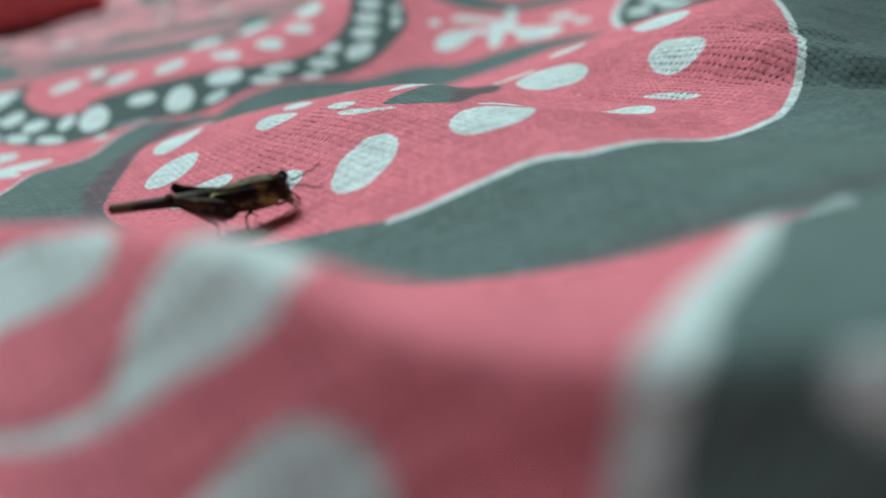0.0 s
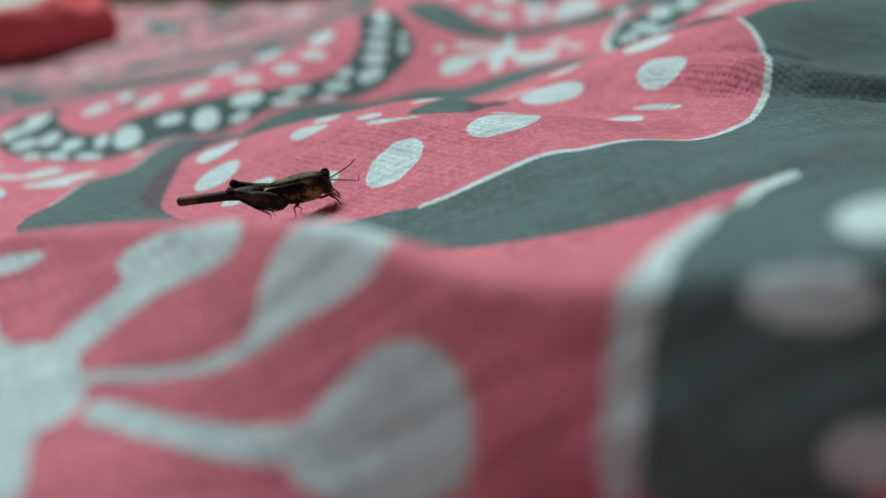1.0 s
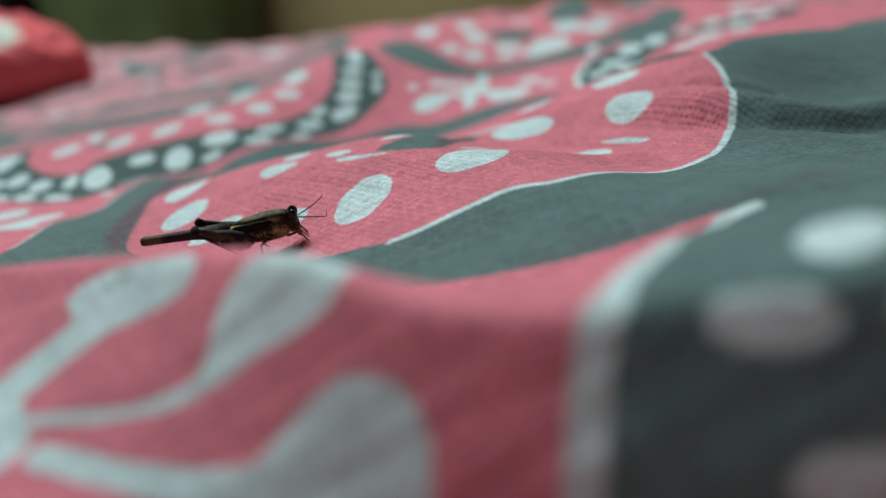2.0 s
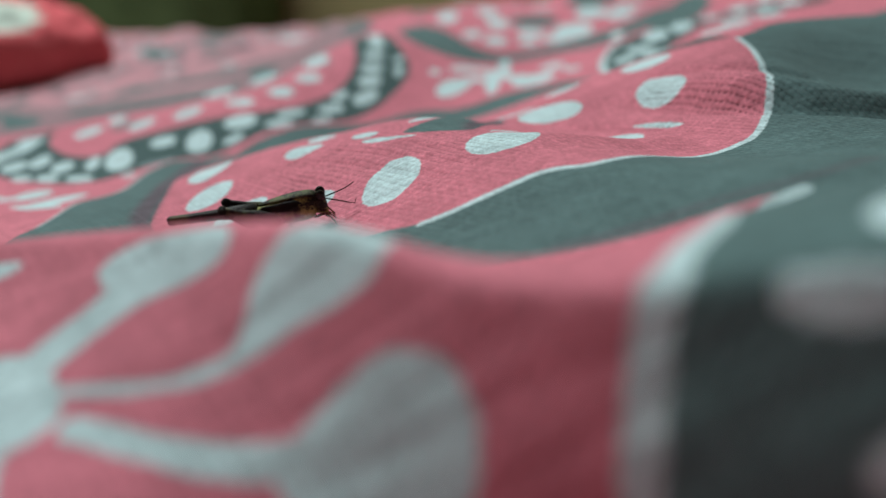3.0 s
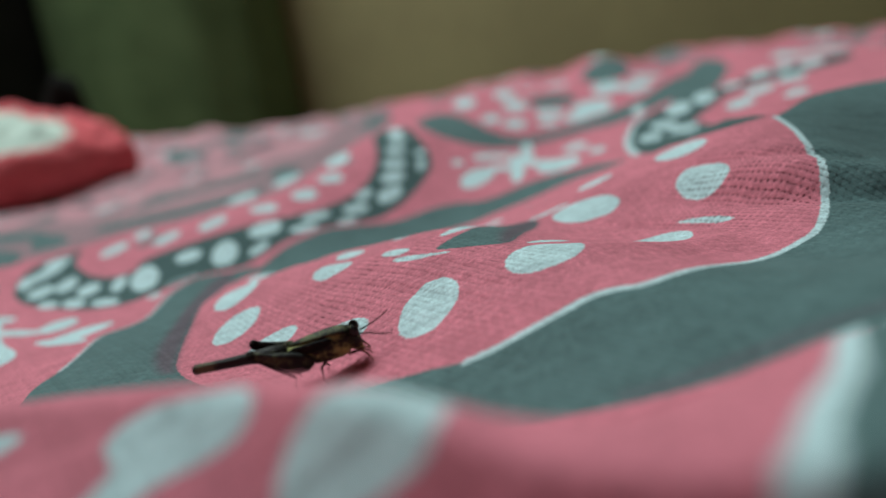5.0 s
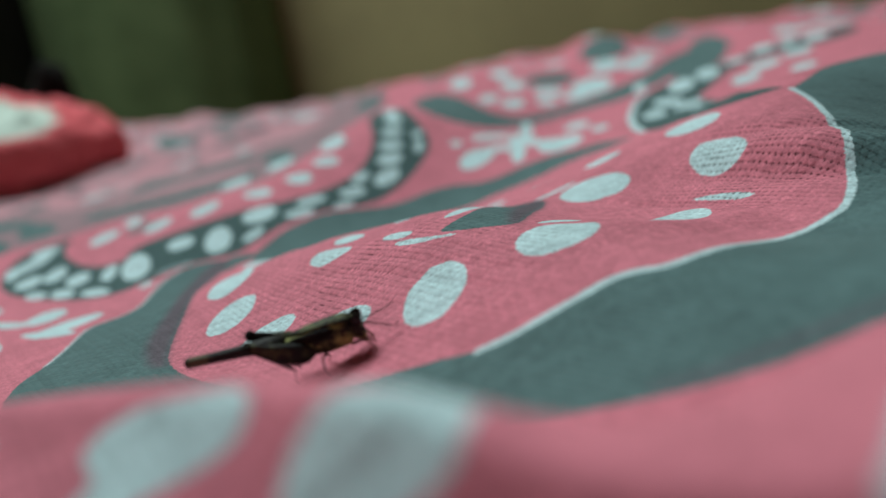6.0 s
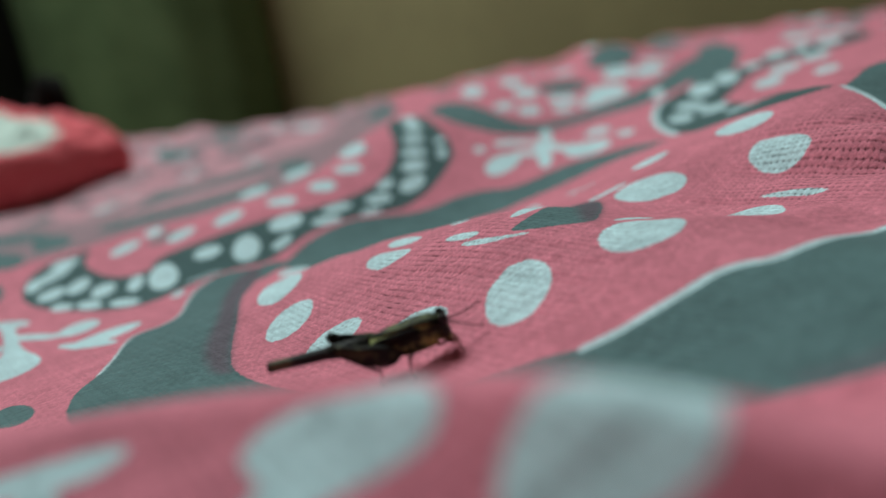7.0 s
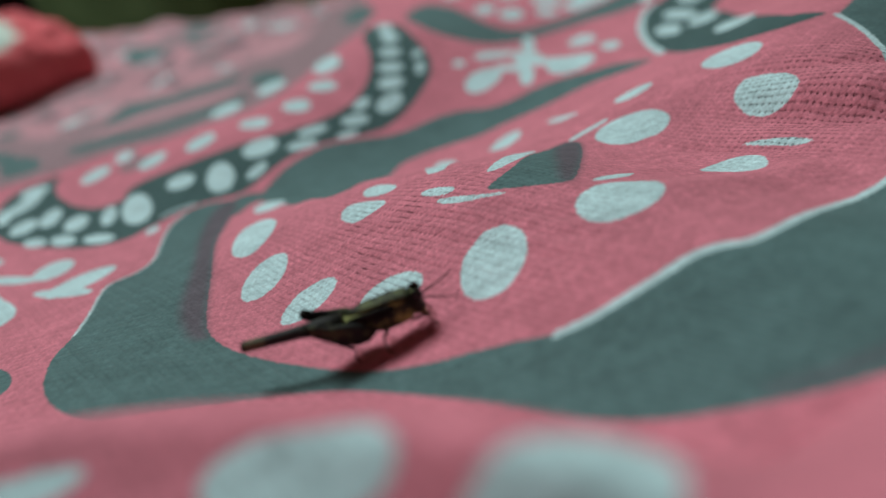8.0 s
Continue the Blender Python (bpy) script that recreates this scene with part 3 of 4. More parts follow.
patch(ROSE, [(-130.4, 245.7), (-120.3, 256.7), (-109.3, 260.6), (-98.3, 265.5), (-82.4, 270.4), (-81.2, 273.9), (-93.1, 280.0), (-109.8, 276.0), (-127.0, 280.5), (-130.2, 255.4)])
patch(ROSE, [(-188.0, 315.1), (-202.9, 356.3), (-208.5, 391.6), (-184.0, 377.9), (-172.2, 377.5), (-167.6, 385.5), (-146.4, 333.9), (-148.0, 310.1), (-151.9, 284.9), (-161.0, 280.1)])
patch(ROSE, [(-163.3, 381.8), (-139.5, 363.6), (-112.7, 339.3), (-101.8, 338.3), (-95.2, 316.3), (-109.5, 317.1), (-126.5, 322.4), (-138.0, 321.6)])
patch(GREY, [(-165.0, 254.0), (-159.0, 257.6), (-142.7, 239.6), (-138.8, 228.9), (-146.0, 228.1), (-152.1, 229.1)])
dot(GREY, -197.8, 322.2, 9.0, 5.0, 120)
dot(GREY, -162.1, 442.3, 7.0, 4.0, 100)
dot(ROSE, -183.0, 337.2, 10, 6, 110)
dot(ROSE, -175.1, 493.8, 24, 14, 110)
dot(ROSE, -212.7, 525.7, 30, 16, 110)
dot(ROSE, -156.8, 496.3, 26, 12, 110)
dot(ROSE, -100.0, 355.9, 14, 8, 110)
dot(ROSE, -167.2, 422.0, 16, 8, 110)
dot(ROSE, -138.2, 404.2, 14, 8, 110)
patch(WHITE, [(-20.7, 39.2), (-20.2, 38.0), (-20.5, 37.0), (-22.3, 36.6), (-25.0, 36.8), (-27.8, 36.9), (-29.5, 36.3), (-31.2, 35.2), (-32.7, 34.1), (-33.9, 32.9), (-36.9, 35.3), (-35.4, 36.6), (-33.4, 38.0), (-31.6, 39.2), (-32.1, 40.2), (-33.1, 41.4), (-32.9, 42.5), (-31.5, 42.9), (-28.5, 42.6), (-24.4, 41.2), (-21.8, 40.4)])
patch(WHITE, [(-7.0, 32.6), (-8.0, 34.2), (-10.0, 35.4), (-12.2, 35.3), (-14.5, 35.2), (-16.4, 34.9), (-17.8, 34.1), (-18.4, 32.6), (-18.5, 31.3), (-19.1, 30.5), (-21.0, 30.2), (-24.1, 30.2), (-28.2, 30.8), (-33.0, 31.7), (-33.1, 30.9), (-29.3, 30.1), (-24.8, 29.3), (-21.3, 29.1), (-18.2, 29.2), (-16.1, 29.4), (-14.3, 29.5), (-12.1, 29.1), (-10.0, 29.0), (-8.3, 29.3)])
patch(WHITE, [(-6.8, 25.4), (-4.7, 24.3), (-3.3, 22.7), (-2.8, 21.1), (-3.0, 19.9), (-3.5, 18.6), (-12.4, 20.3), (-16.1, 22.5), (-14.8, 24.4), (-12.7, 25.2), (-10.7, 25.7), (-8.6, 25.9)])
line(WHITE, 0.95, [(-14.2, 23.5), (-18.2, 24.1), (-23.2, 25.4), (-30.3, 27.9)])
patch(WHITE, [(-51.2, 47.4), (-47.2, 46.4), (-41.9, 35.8), (-36.9, 35.6), (-33.3, 33.0), (-32.5, 30.9), (-31.1, 29.0), (-32.7, 27.2), (-34.7, 26.6), (-32.3, 20.7), (-35.8, 20.6), (-39.5, 27.5), (-44.9, 27.2), (-48.9, 33.0), (-44.6, 34.3)])
patch(WHITE, [(-41.2, 46.1), (-42.2, 45.2), (-45.9, 44.8), (-53.8, 45.8), (-58.0, 45.4), (-59.7, 48.2), (-55.0, 47.9), (-50.1, 47.6), (-45.6, 47.3)])
line(WHITE, 0.8, [(30.1, 50.4), (24.1, 48.5), (13.9, 30.2), (11.6, 27.8)])
line(WHITE, 0.9, [(13.9, 30.2), (9.8, 25.6), (7.6, 22.3)])
line(WHITE, 1.2, [(8.5, 23.3), (7.6, 22.3), (6.6, 20.8), (6.1, 19.1), (5.5, 17.5)])
patch(GREY, [(30.5, 50.5), (24.6, 48.3), (13.8, 28.9), (10.0, 24.9), (7.7, 22.1), (6.8, 20.6), (6.2, 18.9), (5.3, 16.1), (22.6, 11.0), (70.1, 67.4), (57.4, 73.0), (37.4, 53.2)])
dot(WHITE, 16.2, 19.6, 3.5, 0.9, 162)
dot(WHITE, 22.5, 24.1, 3.1, 2.5, 41)
dot(WHITE, 19.4, 14.3, 3.8, 0.8, 165)
dot(WHITE, 23.5, 17.7, 1.7, 0.7, 162)


def scatter(low, high, count, seed, size=1.0, inks=(GREY, DUSTY, DUSTY, DUSTY, GREY, MAUVE, DUSTY, WHITE)):
    """The dense small print of the far end: leaves and blossoms, strewn."""
    r = random.Random(seed)
    for _ in range(count):
        x, y = r.uniform(low[0], high[0]), r.uniform(low[1], high[1])
        ink = r.choice(inks)
        a = size * r.uniform(4, 11) * (2.0 if ink in (DUSTY, ROSE) else 1.0)
        dot(ink, x, y, a, a * r.uniform(0.3, 0.6), r.uniform(40, 150))


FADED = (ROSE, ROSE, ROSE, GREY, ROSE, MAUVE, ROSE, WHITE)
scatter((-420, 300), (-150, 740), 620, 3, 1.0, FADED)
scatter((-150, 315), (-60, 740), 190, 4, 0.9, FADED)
scatter((-60, 420), (480, 740), 330, 5)
scatter((-430, 60), (-185, 285), 90, 6)
scatter((175, 60), (480, 420), 150, 7)
scatter((-420, -1150), (480, -90), 420, 8)
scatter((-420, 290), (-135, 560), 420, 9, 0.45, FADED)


def print_fields(x, y):
    """For each ink the signed distance in millimetres to the nearest outline (negative inside)."""
    fields = {ink: np.full(x.shape, 3.0) for ink in (DUSTY, ROSE, GREY, DARK, MAUVE, WHITE)}
    for kind, ink, *rest in SHAPES:
        field = fields[ink]
        if kind == "dot":
            cx, cy, a, b, turn = rest
            near = np.nonzero((abs(x - cx) < a + 4) & (abs(y - cy) < a + 4))[0]
            dx, dy = x[near] - cx, y[near] - cy
            u, v = dx * math.cos(turn) + dy * math.sin(turn), dy * math.cos(turn) - dx * math.sin(turn)
            r = np.sqrt((u / a) ** 2 + (v / b) ** 2)
            d = (r - 1) * r / np.sqrt((u / a**2) ** 2 + (v / b**2) ** 2 + 1e-9)
        else:
            ring = rest[-1]
            low, high = ring.min(0) - 4, ring.max(0) + 4
            near = np.nonzero((x > low[0]) & (x < high[0]) & (y > low[1]) & (y < high[1]))[0]
            d, inside = edge_distance(x[near], y[near], ring, kind == "patch")
            d = np.where(inside, -d, d) if kind == "patch" else d - rest[0]
        field[near] = np.minimum(field[near], np.clip(d, -3, 3))
    return fields


def axis(stops):
    """Grid lines: stops of (from, to, step) in millimetres."""
    return np.concatenate([np.arange(a, b, s) for a, b, s in stops])


def grid_cloth(name, xs, ys, height):
    gx, gy = np.meshgrid(xs, ys)
    x, y = gx.ravel(), gy.ravel()
    z = height(x, y)
    n, m = len(xs), len(ys)
    mesh = bpy.data.meshes.new(name)
    index = np.arange(n * m).reshape(m, n)
    quads = np.stack([index[:-1, :-1], index[:-1, 1:], index[1:, 1:], index[1:, :-1]], -1).reshape(-1, 4)
    mesh.vertices.add(n * m)
    mesh.vertices.foreach_set("co", (np.stack([x, y, z], 1) * 0.001).ravel())
    mesh.loops.add(quads.size)
    mesh.loops.foreach_set("vertex_index", quads.ravel())
    mesh.polygons.add(len(quads))
    mesh.polygons.foreach_set("loop_start", np.arange(0, quads.size, 4))
    mesh.polygons.foreach_set("use_smooth", np.ones(len(quads), bool))
    for ink, values in print_fields(x, y).items():
        mesh.attributes.new("print_" + ink, "FLOAT", "POINT").data.foreach_set("value", values.astype(np.float32))
    mesh.update(calc_edges=True)
    mesh.materials.append(COTTON)
    return new(name, mesh)


def bed_height(x, y):
    z = sheet_height(np.clip(x, -420, 480), np.clip(y, 44, 760))
    over = np.maximum.reduce([-440 - x, x - 520, y - 755, -1195 - y, np.zeros_like(x)])
    z = z - 18 * (1 - np.exp(-over / 12)) - 2.2 * over
    under = np.clip((44 - y) / 14, 0, 1) * np.clip((85 - np.abs(x)) / 25, 0, 1)
    return z * (1 - under) + np.minimum(z, 9) * under


def crest_height(x, y):
    z = fold_height(x, np.maximum(y, -60))
    out = np.maximum(np.abs(x) - 95, 0) + np.maximum(-45 - y, 0)
    return z - 0.02 * out**2


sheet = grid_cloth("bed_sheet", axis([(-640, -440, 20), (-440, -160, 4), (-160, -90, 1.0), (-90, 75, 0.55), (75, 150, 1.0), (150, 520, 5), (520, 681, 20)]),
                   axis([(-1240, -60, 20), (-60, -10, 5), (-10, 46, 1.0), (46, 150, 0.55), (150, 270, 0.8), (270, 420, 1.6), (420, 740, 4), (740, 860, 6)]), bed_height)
tagged(sheet, "pink cotton bed sheet printed with grey and white flowers, rumpled", "bed sheet")
fold = grid_cloth("fold", axis([(-120, -60, 2), (-60, 60, 0.6), (60, 121, 2)]), axis([(-80, 0, 2.5), (0, 62, 0.6)]), crest_height)
fold.parent = sheet
tagged(fold, "raised fold of the sheet in front")

# ---- mesh helpers ----


def part(name, bm, mat, parent=None, label=""):
    mesh = bpy.data.meshes.new(name)
    bm.to_mesh(mesh)
    bm.free()
    for p in mesh.polygons:
        p.use_smooth = True
    mesh.materials.append(mat)
    ob = new(name, mesh)
    ob.parent = parent
    return tagged(ob, label)


def tube(bm, points, radii, sides=10, flat=1.0):
    """A tube along points with a radius at each; flat squeezes it sideways."""
    rings = []
    pts = [Vector(p) for p in points]
    for k, p in enumerate(pts):
        way = (pts[min(k + 1, len(pts) - 1)] - pts[max(k - 1, 0)]).normalized()
        side = way.cross(Vector((0, 0, 1)))
        side = side.normalized() if side.length > 1e-6 else Vector((0, 1, 0))
        up = side.cross(way)
        rings.append([bm.verts.new(p + radii[k] * (flat * math.cos(a) * side + math.sin(a) * up)) for a in (2 * math.pi * s / sides for s in range(sides))])
    for a, b in zip(rings, rings[1:]):
        for s in range(sides):
            bm.faces.new((a[s], a[(s + 1) % sides], b[(s + 1) % sides], b[s]))
    bm.faces.new(rings[0][::-1])
    bm.faces.new(rings[-1])
    return bm


def loft(bm, sections, sides=20):
    """Body from sections (x, middle z, half width, half height, power): superellipses across x."""
    rings = []
    for x, zc, w, hgt, power in sections:
        ring = []
        for s in range(sides):
            a = 2 * math.pi * s / sides
            c, q = math.cos(a), math.sin(a)
            ring.append(bm.verts.new((x, w * math.copysign(abs(c) ** power, c), zc + hgt * math.copysign(abs(q) ** power, q))))
        rings.append(ring)
    for a, b in zip(rings, rings[1:]):
        for s in range(sides):
            bm.faces.new((a[s], b[s], b[(s + 1) % sides], a[(s + 1) % sides]))
    bm.faces.new(rings[0])
    bm.faces.new(rings[-1][::-1])
    bmesh.ops.recalc_face_normals(bm, faces=bm.faces)
    return bm


def box(bm, x0, x1, y0, y1, z0, z1, bevel=0.0):
    made = bmesh.ops.create_cube(bm, size=1.0)["verts"]
    for v in made:
        v.co = ((x0 + x1) / 2 + v.co.x * (x1 - x0), (y0 + y1) / 2 + v.co.y * (y1 - y0), (z0 + z1) / 2 + v.co.z * (z1 - z0))
    if bevel:
        edges = list({e for v in made for e in v.link_edges})
        bmesh.ops.bevel(bm, geom=edges, offset=bevel, segments=3, affect="EDGES")
    return bm


def flat_part(name, bm, mat, parent=None, label=""):
    ob = part(name, bm, mat, parent, label)
    for p in ob.data.polygons:
        p.use_smooth = False
    return ob


# ---- room ----
FLOOR_Z = -0.52
for name, size in (("floor", (-2.3, 2.6, -1.6, 2.06, FLOOR_Z - 0.1, FLOOR_Z)),):
    tagged(flat_part(name, box(bmesh.new(), *size), FLOOR_DARK), "unseen dull brown floor, darkened to weaken bounced light", "floor", kind="structure")
tagged(flat_part("ceiling", box(bmesh.new(), -2.3, 2.6, -1.6, 2.06, 2.15, 2.25), CEILING_PAINT), "unseen plain brown ceiling, toned dark to hold down bounced light", "ceiling", kind="structure")
for name, size in (
    ("wall_north", (-2.1, 2.4, 1.86, 2.06, FLOOR_Z, 2.15)),
    ("wall_west", (-2.3, -2.1, -1.6, 2.06, FLOOR_Z, 2.15)),
    ("wall_east", (2.4, 2.6, -1.6, 2.06, FLOOR_Z, 2.15)),
):
    tagged(flat_part(name, box(bmesh.new(), *size), WALL_PAINT), "tan painted plaster wall", "wall", kind="structure")
# out-of-view wall, given black wood so little light bounces onto the fold
tagged(flat_part("wall_south", box(bmesh.new(), -2.1, 2.4, -1.6, -1.4, FLOOR_Z, 2.15), BLACK_WOOD), "unseen wall behind the bed, made dark to cut bounced light", "wall", kind="structure")


def bed():
    root = tagged(new("bed"), "low bed with a dark wooden frame and pale mattress", "bed")
    part("mattress", box(bmesh.new(), -0.43, 0.51, -1.18, 0.745, -0.20, -0.03, 0.02), MATTRESS_CLOTH, root, "pale mattress")
    flat_part("bed_frame", box(bmesh.new(), -0.44, 0.52, -1.19, 0.75, -0.30, -0.20, 0.008), BLACK_WOOD, root)
    for x in (-0.40, 0.48):
        for y in (-1.15, 0.71):
            flat_part("leg", box(bmesh.new(), x - 0.03, x + 0.03, y - 0.03, y + 0.03, FLOOR_Z, -0.30, 0.004), BLACK_WOOD, root)
    return root


bed()


def curtain():
    """A thick green curtain drawn aside: one broad rounded bunch with shallow folds."""
    root = tagged(new("curtain"), "olive green curtain bunched in one broad rounded fold", "curtain")
    bm = bmesh.new()
    cols, rows = 110, 14
    grid = []
    for r in range(rows + 1):
        z = FLOOR_Z + 0.03 + (2.05 - FLOOR_Z - 0.03) * r / rows
        ring = []
        for c in range(cols + 1):
            s = c / cols
            a = math.pi * s
            fold_in = 0.006 * math.sin(13 * s + 1.2 * z) + 0.002 * math.sin(41 * s - 2 * z)
            wide = CURTAIN_R * (1 - 0.05 * z)
            ring.append(bm.verts.new((CURTAIN_X - (wide + fold_in) * math.cos(a), CURTAIN_Y - (1.05 * wide + fold_in) * math.sin(a) ** 0.9, z)))
        grid.append(ring)
    for a, b in zip(grid, grid[1:]):
        for c in range(cols):
            bm.faces.new((a[c], a[c + 1], b[c + 1], b[c]))
    cloth = part("cloth", bm, GREEN_CLOTH, root)
    cloth.modifiers.new("thickness", "SOLIDIFY").thickness = 0.004
    part("rail", tube(bmesh.new(), [(CURTAIN_X - 0.4, CURTAIN_Y - 0.05, 2.07), (CURTAIN_X + 0.4, CURTAIN_Y - 0.05, 2.07)], [0.012, 0.012]), BLACK_WOOD, root)
    return root


CURTAIN_X, CURTAIN_R, CURTAIN_Y = -0.630, 0.27, 1.80
curtain()


def wardrobe():
    root = tagged(new("wardrobe"), "black wooden wardrobe beside the green curtain", "wardrobe")
    flat_part("body", box(bmesh.new(), -1.74, -0.88, 1.385, 1.85, FLOOR_Z, 1.55, 0.006), BLACK_WOOD, root)
    for x0, x1 in ((-1.725, -1.315), (-1.305, -0.895)):
        door = flat_part("door", box(bmesh.new(), x0, x1, 1.36, 1.383, FLOOR_Z + 0.06, 1.52, 0.004), BLACK_WOOD, root)
        part("handle", tube(bmesh.new(), [(-1.335 if x1 < -1.2 else -1.285, 1.35, 0.45), (-1.335 if x1 < -1.2 else -1.285, 1.35, 0.60)], [0.006, 0.006]), BLACK_WOOD, door)
    return root


wardrobe()


def pillow_material():
    m, t, bsdf = material("red_pillow_cotton")
    where = t.nodes.new("ShaderNodeTexCoord").outputs["Object"]
    parts = t.nodes.new("ShaderNodeSeparateXYZ")
    link(t, where, parts.inputs[0])
    wave = calc(t, "MULTIPLY", calc(t, "SUBTRACT", grain(t, where, 55, 3), 0.5), 0.42)
    dx = calc(t, "DIVIDE", calc(t, "SUBTRACT", parts.outputs[0], PATCH[0]), PATCH[2])
    dy = calc(t, "DIVIDE", calc(t, "SUBTRACT", parts.outputs[1], PATCH[1]), PATCH[3])
    far = calc(t, "POWER", calc(t, "ADD", calc(t, "POWER", calc(t, "ABSOLUTE", dx), 4.0), calc(t, "POWER", calc(t, "ABSOLUTE", dy), 4.0)), 0.25)
    far = calc(t, "ADD", far, wave)
    red = blend(t, ramp(t, grain(t, where, 60, 4), 0.3, 0.7), (0.78, 0.160, 0.180), (0.70, 0.120, 0.140))
    colour = blend(t, ramp(t, far, 1.04, 0.96), red, (0.60, 0.70, 0.62))
    # a blossom on the patch: grey heart and scalloped rings of petals
    heart = calc(t, "SQRT", calc(t, "ADD", calc(t, "MULTIPLY", dx, dx), calc(t, "MULTIPLY", dy, dy)))
    heart = calc(t, "ADD", heart, calc(t, "MULTIPLY", wave, 0.5))
    petals = calc(t, "SINE", calc(t, "MULTIPLY", heart, 17.0))
    inner = calc(t, "MULTIPLY", ramp(t, petals, 0.55, 0.95), ramp(t, far, 0.90, 0.80))
    colour = blend(t, calc(t, "MULTIPLY", inner, 0.45), colour, (0.30, 0.38, 0.33))
    colour = blend(t, ramp(t, heart, 0.20, 0.12), colour, (0.12, 0.16, 0.15))
    link(t, colour, bsdf.inputs["Base Color"])
    bsdf.inputs["Roughness"].default_value = 0.92
    bsdf.inputs["Specular IOR Level"].default_value = 0.15
    b = node(t, "ShaderNodeBump", Strength=0.7, Distance=0.004)
    link(t, grain(t, where, 85, 5, 0.65), b.inputs["Height"])
    link(t, b.outputs["Normal"], bsdf.inputs["Normal"])
    return m


PATCH = (0.020, -0.014, 0.056, 0.052)  # middle and half sizes of the white patch


def pillow():
    """A flat stuffed pillow, blunt at its ends, its cover puckered along the seam."""
    bm = bmesh.new()
    n = 64
    hx, hy, ht = 0.108, 0.078, 0.023
    for side in (1, -1):
        grid = []
        for i in range(n + 1):
            ring = []
            for j in range(n + 1):
                u, v = -1 + 2 * i / n, -1 + 2 * j / n
                full = max((1 - abs(u) ** 16) * (1 - abs(v) ** 4), 0) ** 0.4
                pull = 1 - 0.04 * (u * v) ** 2
                lump = 0.005 * noise.noise(Vector((u * 3, v * 3, side))) + 0.005 * noise.noise(Vector((u * 7, v * 7, 3 * side))) + 0.002 * noise.noise(Vector((u * 15, v * 15, side)))
                rim = max(abs(u), abs(v)) ** 6
                edge = 1 + 0.05 * noise.noise(Vector((u * 4, v * 4, 7))) + 0.035 * rim * noise.noise(Vector((u * 13, v * 13, 2)))
                pucker = 0.004 * rim * noise.noise(Vector((u * 11, v * 11, 5)))
                ring.append(bm.verts.new((hx * u * pull * edge, hy * v * pull * edge, side * (ht * full) + lump * full + pucker)))
            grid.append(ring)
        for i in range(n):
            for j in range(n):
                q = (grid[i][j], grid[i + 1][j], grid[i + 1][j + 1], grid[i][j + 1])
                bm.faces.new(q if side > 0 else q[::-1])
    bmesh.ops.remove_doubles(bm, verts=bm.verts, dist=0.0003)
    ob = part("pillow", bm, pillow_material())
    ob.matrix_world = pose(-0.326, 0.420, 0.018, 11, 0, 57)
    return tagged(ob, "red cotton pillow with a white flowered patch, on the sheet", "pillow")


pillow()


def rag():
    """A small limp heap of dark cloth."""
    bm = bmesh.new()
    bmesh.ops.create_icosphere(bm, subdivisions=4, radius=1)
    for v in bm.verts:
        lump = 1 + 0.22 * noise.noise(v.co * 1.7) + 0.08 * noise.noise(v.co * 5)
        v.co = Vector((0.019 * v.co.x, 0.019 * v.co.y, max(0.058 * v.co.z, -0.012))) * lump
    ob = part("rag", bm, BLACK_CLOTH)
    ob.matrix_world = pose(-0.287, 0.540, 0.007, 0, 0, 20)
    return tagged(ob, "small crumpled black cloth lying behind the red pillow", "cloth")


BLACK_CLOTH = plain_material("black_cloth", (0.005, 0.0045, 0.004), (0.010, 0.009, 0.007), 60.0, 0.9, 0.0008, spec=0.1)
rag()

# ---- the grasshopper ----


def chitin(name, dark, pale, cut=0.52):
    m, t, bsdf = material(name)
    where = t.nodes.new("ShaderNodeTexCoord").outputs["Object"]
    spots = grain(t, where, 360, 4, 0.6)
    fine = grain(t, where, 4200, 3)
    mix = calc(t, "ADD", calc(t, "MULTIPLY", spots, 0.75), calc(t, "MULTIPLY", fine, 0.25))
    link(t, blend(t, ramp(t, mix, cut - 0.05, cut + 0.07), dark, pale), bsdf.inputs["Base Color"])
    bsdf.inputs["Roughness"].default_value = 0.6
    bsdf.inputs["Specular IOR Level"].default_value = 0.35
    b = node(t, "ShaderNodeBump", Strength=0.8, Distance=0.00018)
    link(t, fine, b.inputs["Height"])
    link(t, b.outputs["Normal"], bsdf.inputs["Normal"])
    return m


# flanks coloured paler and saddle darker to offset the lamp's light from above
SHELL = chitin("mottled_shell", (0.005, 0.006, 0.002), (0.34, 0.35, 0.10), 0.475)
SADDLE_SHELL = chitin("saddle_shell", (0.005, 0.006, 0.003), (0.095, 0.110, 0.034), 0.50)
ABDOMEN_SHELL = chitin("abdomen_shell", (0.006, 0.005, 0.003), (0.085, 0.080, 0.036), 0.54)
DARK_SHELL = chitin("dark_shell", (0.004, 0.0035, 0.002), (0.015, 0.012, 0.006))
DARK_SHELL.node_tree.nodes["Principled BSDF"].inputs["Specular IOR Level"].default_value = 0.15
THIGH_SHELL = chitin("thigh_shell", (0.004, 0.004, 0.002), (0.062, 0.068, 0.020), 0.53)
LEG_SHELL = chitin("leg_shell", (0.040, 0.018, 0.010), (0.27, 0.130, 0.080))
EYE = chitin("eye_gloss", (0.006, 0.005, 0.004), (0.012, 0.009, 0.007))
EYE.node_tree.nodes["Principled BSDF"].inputs["Roughness"].default_value = 0.2
MM = 0.001
ANTENNAE = []


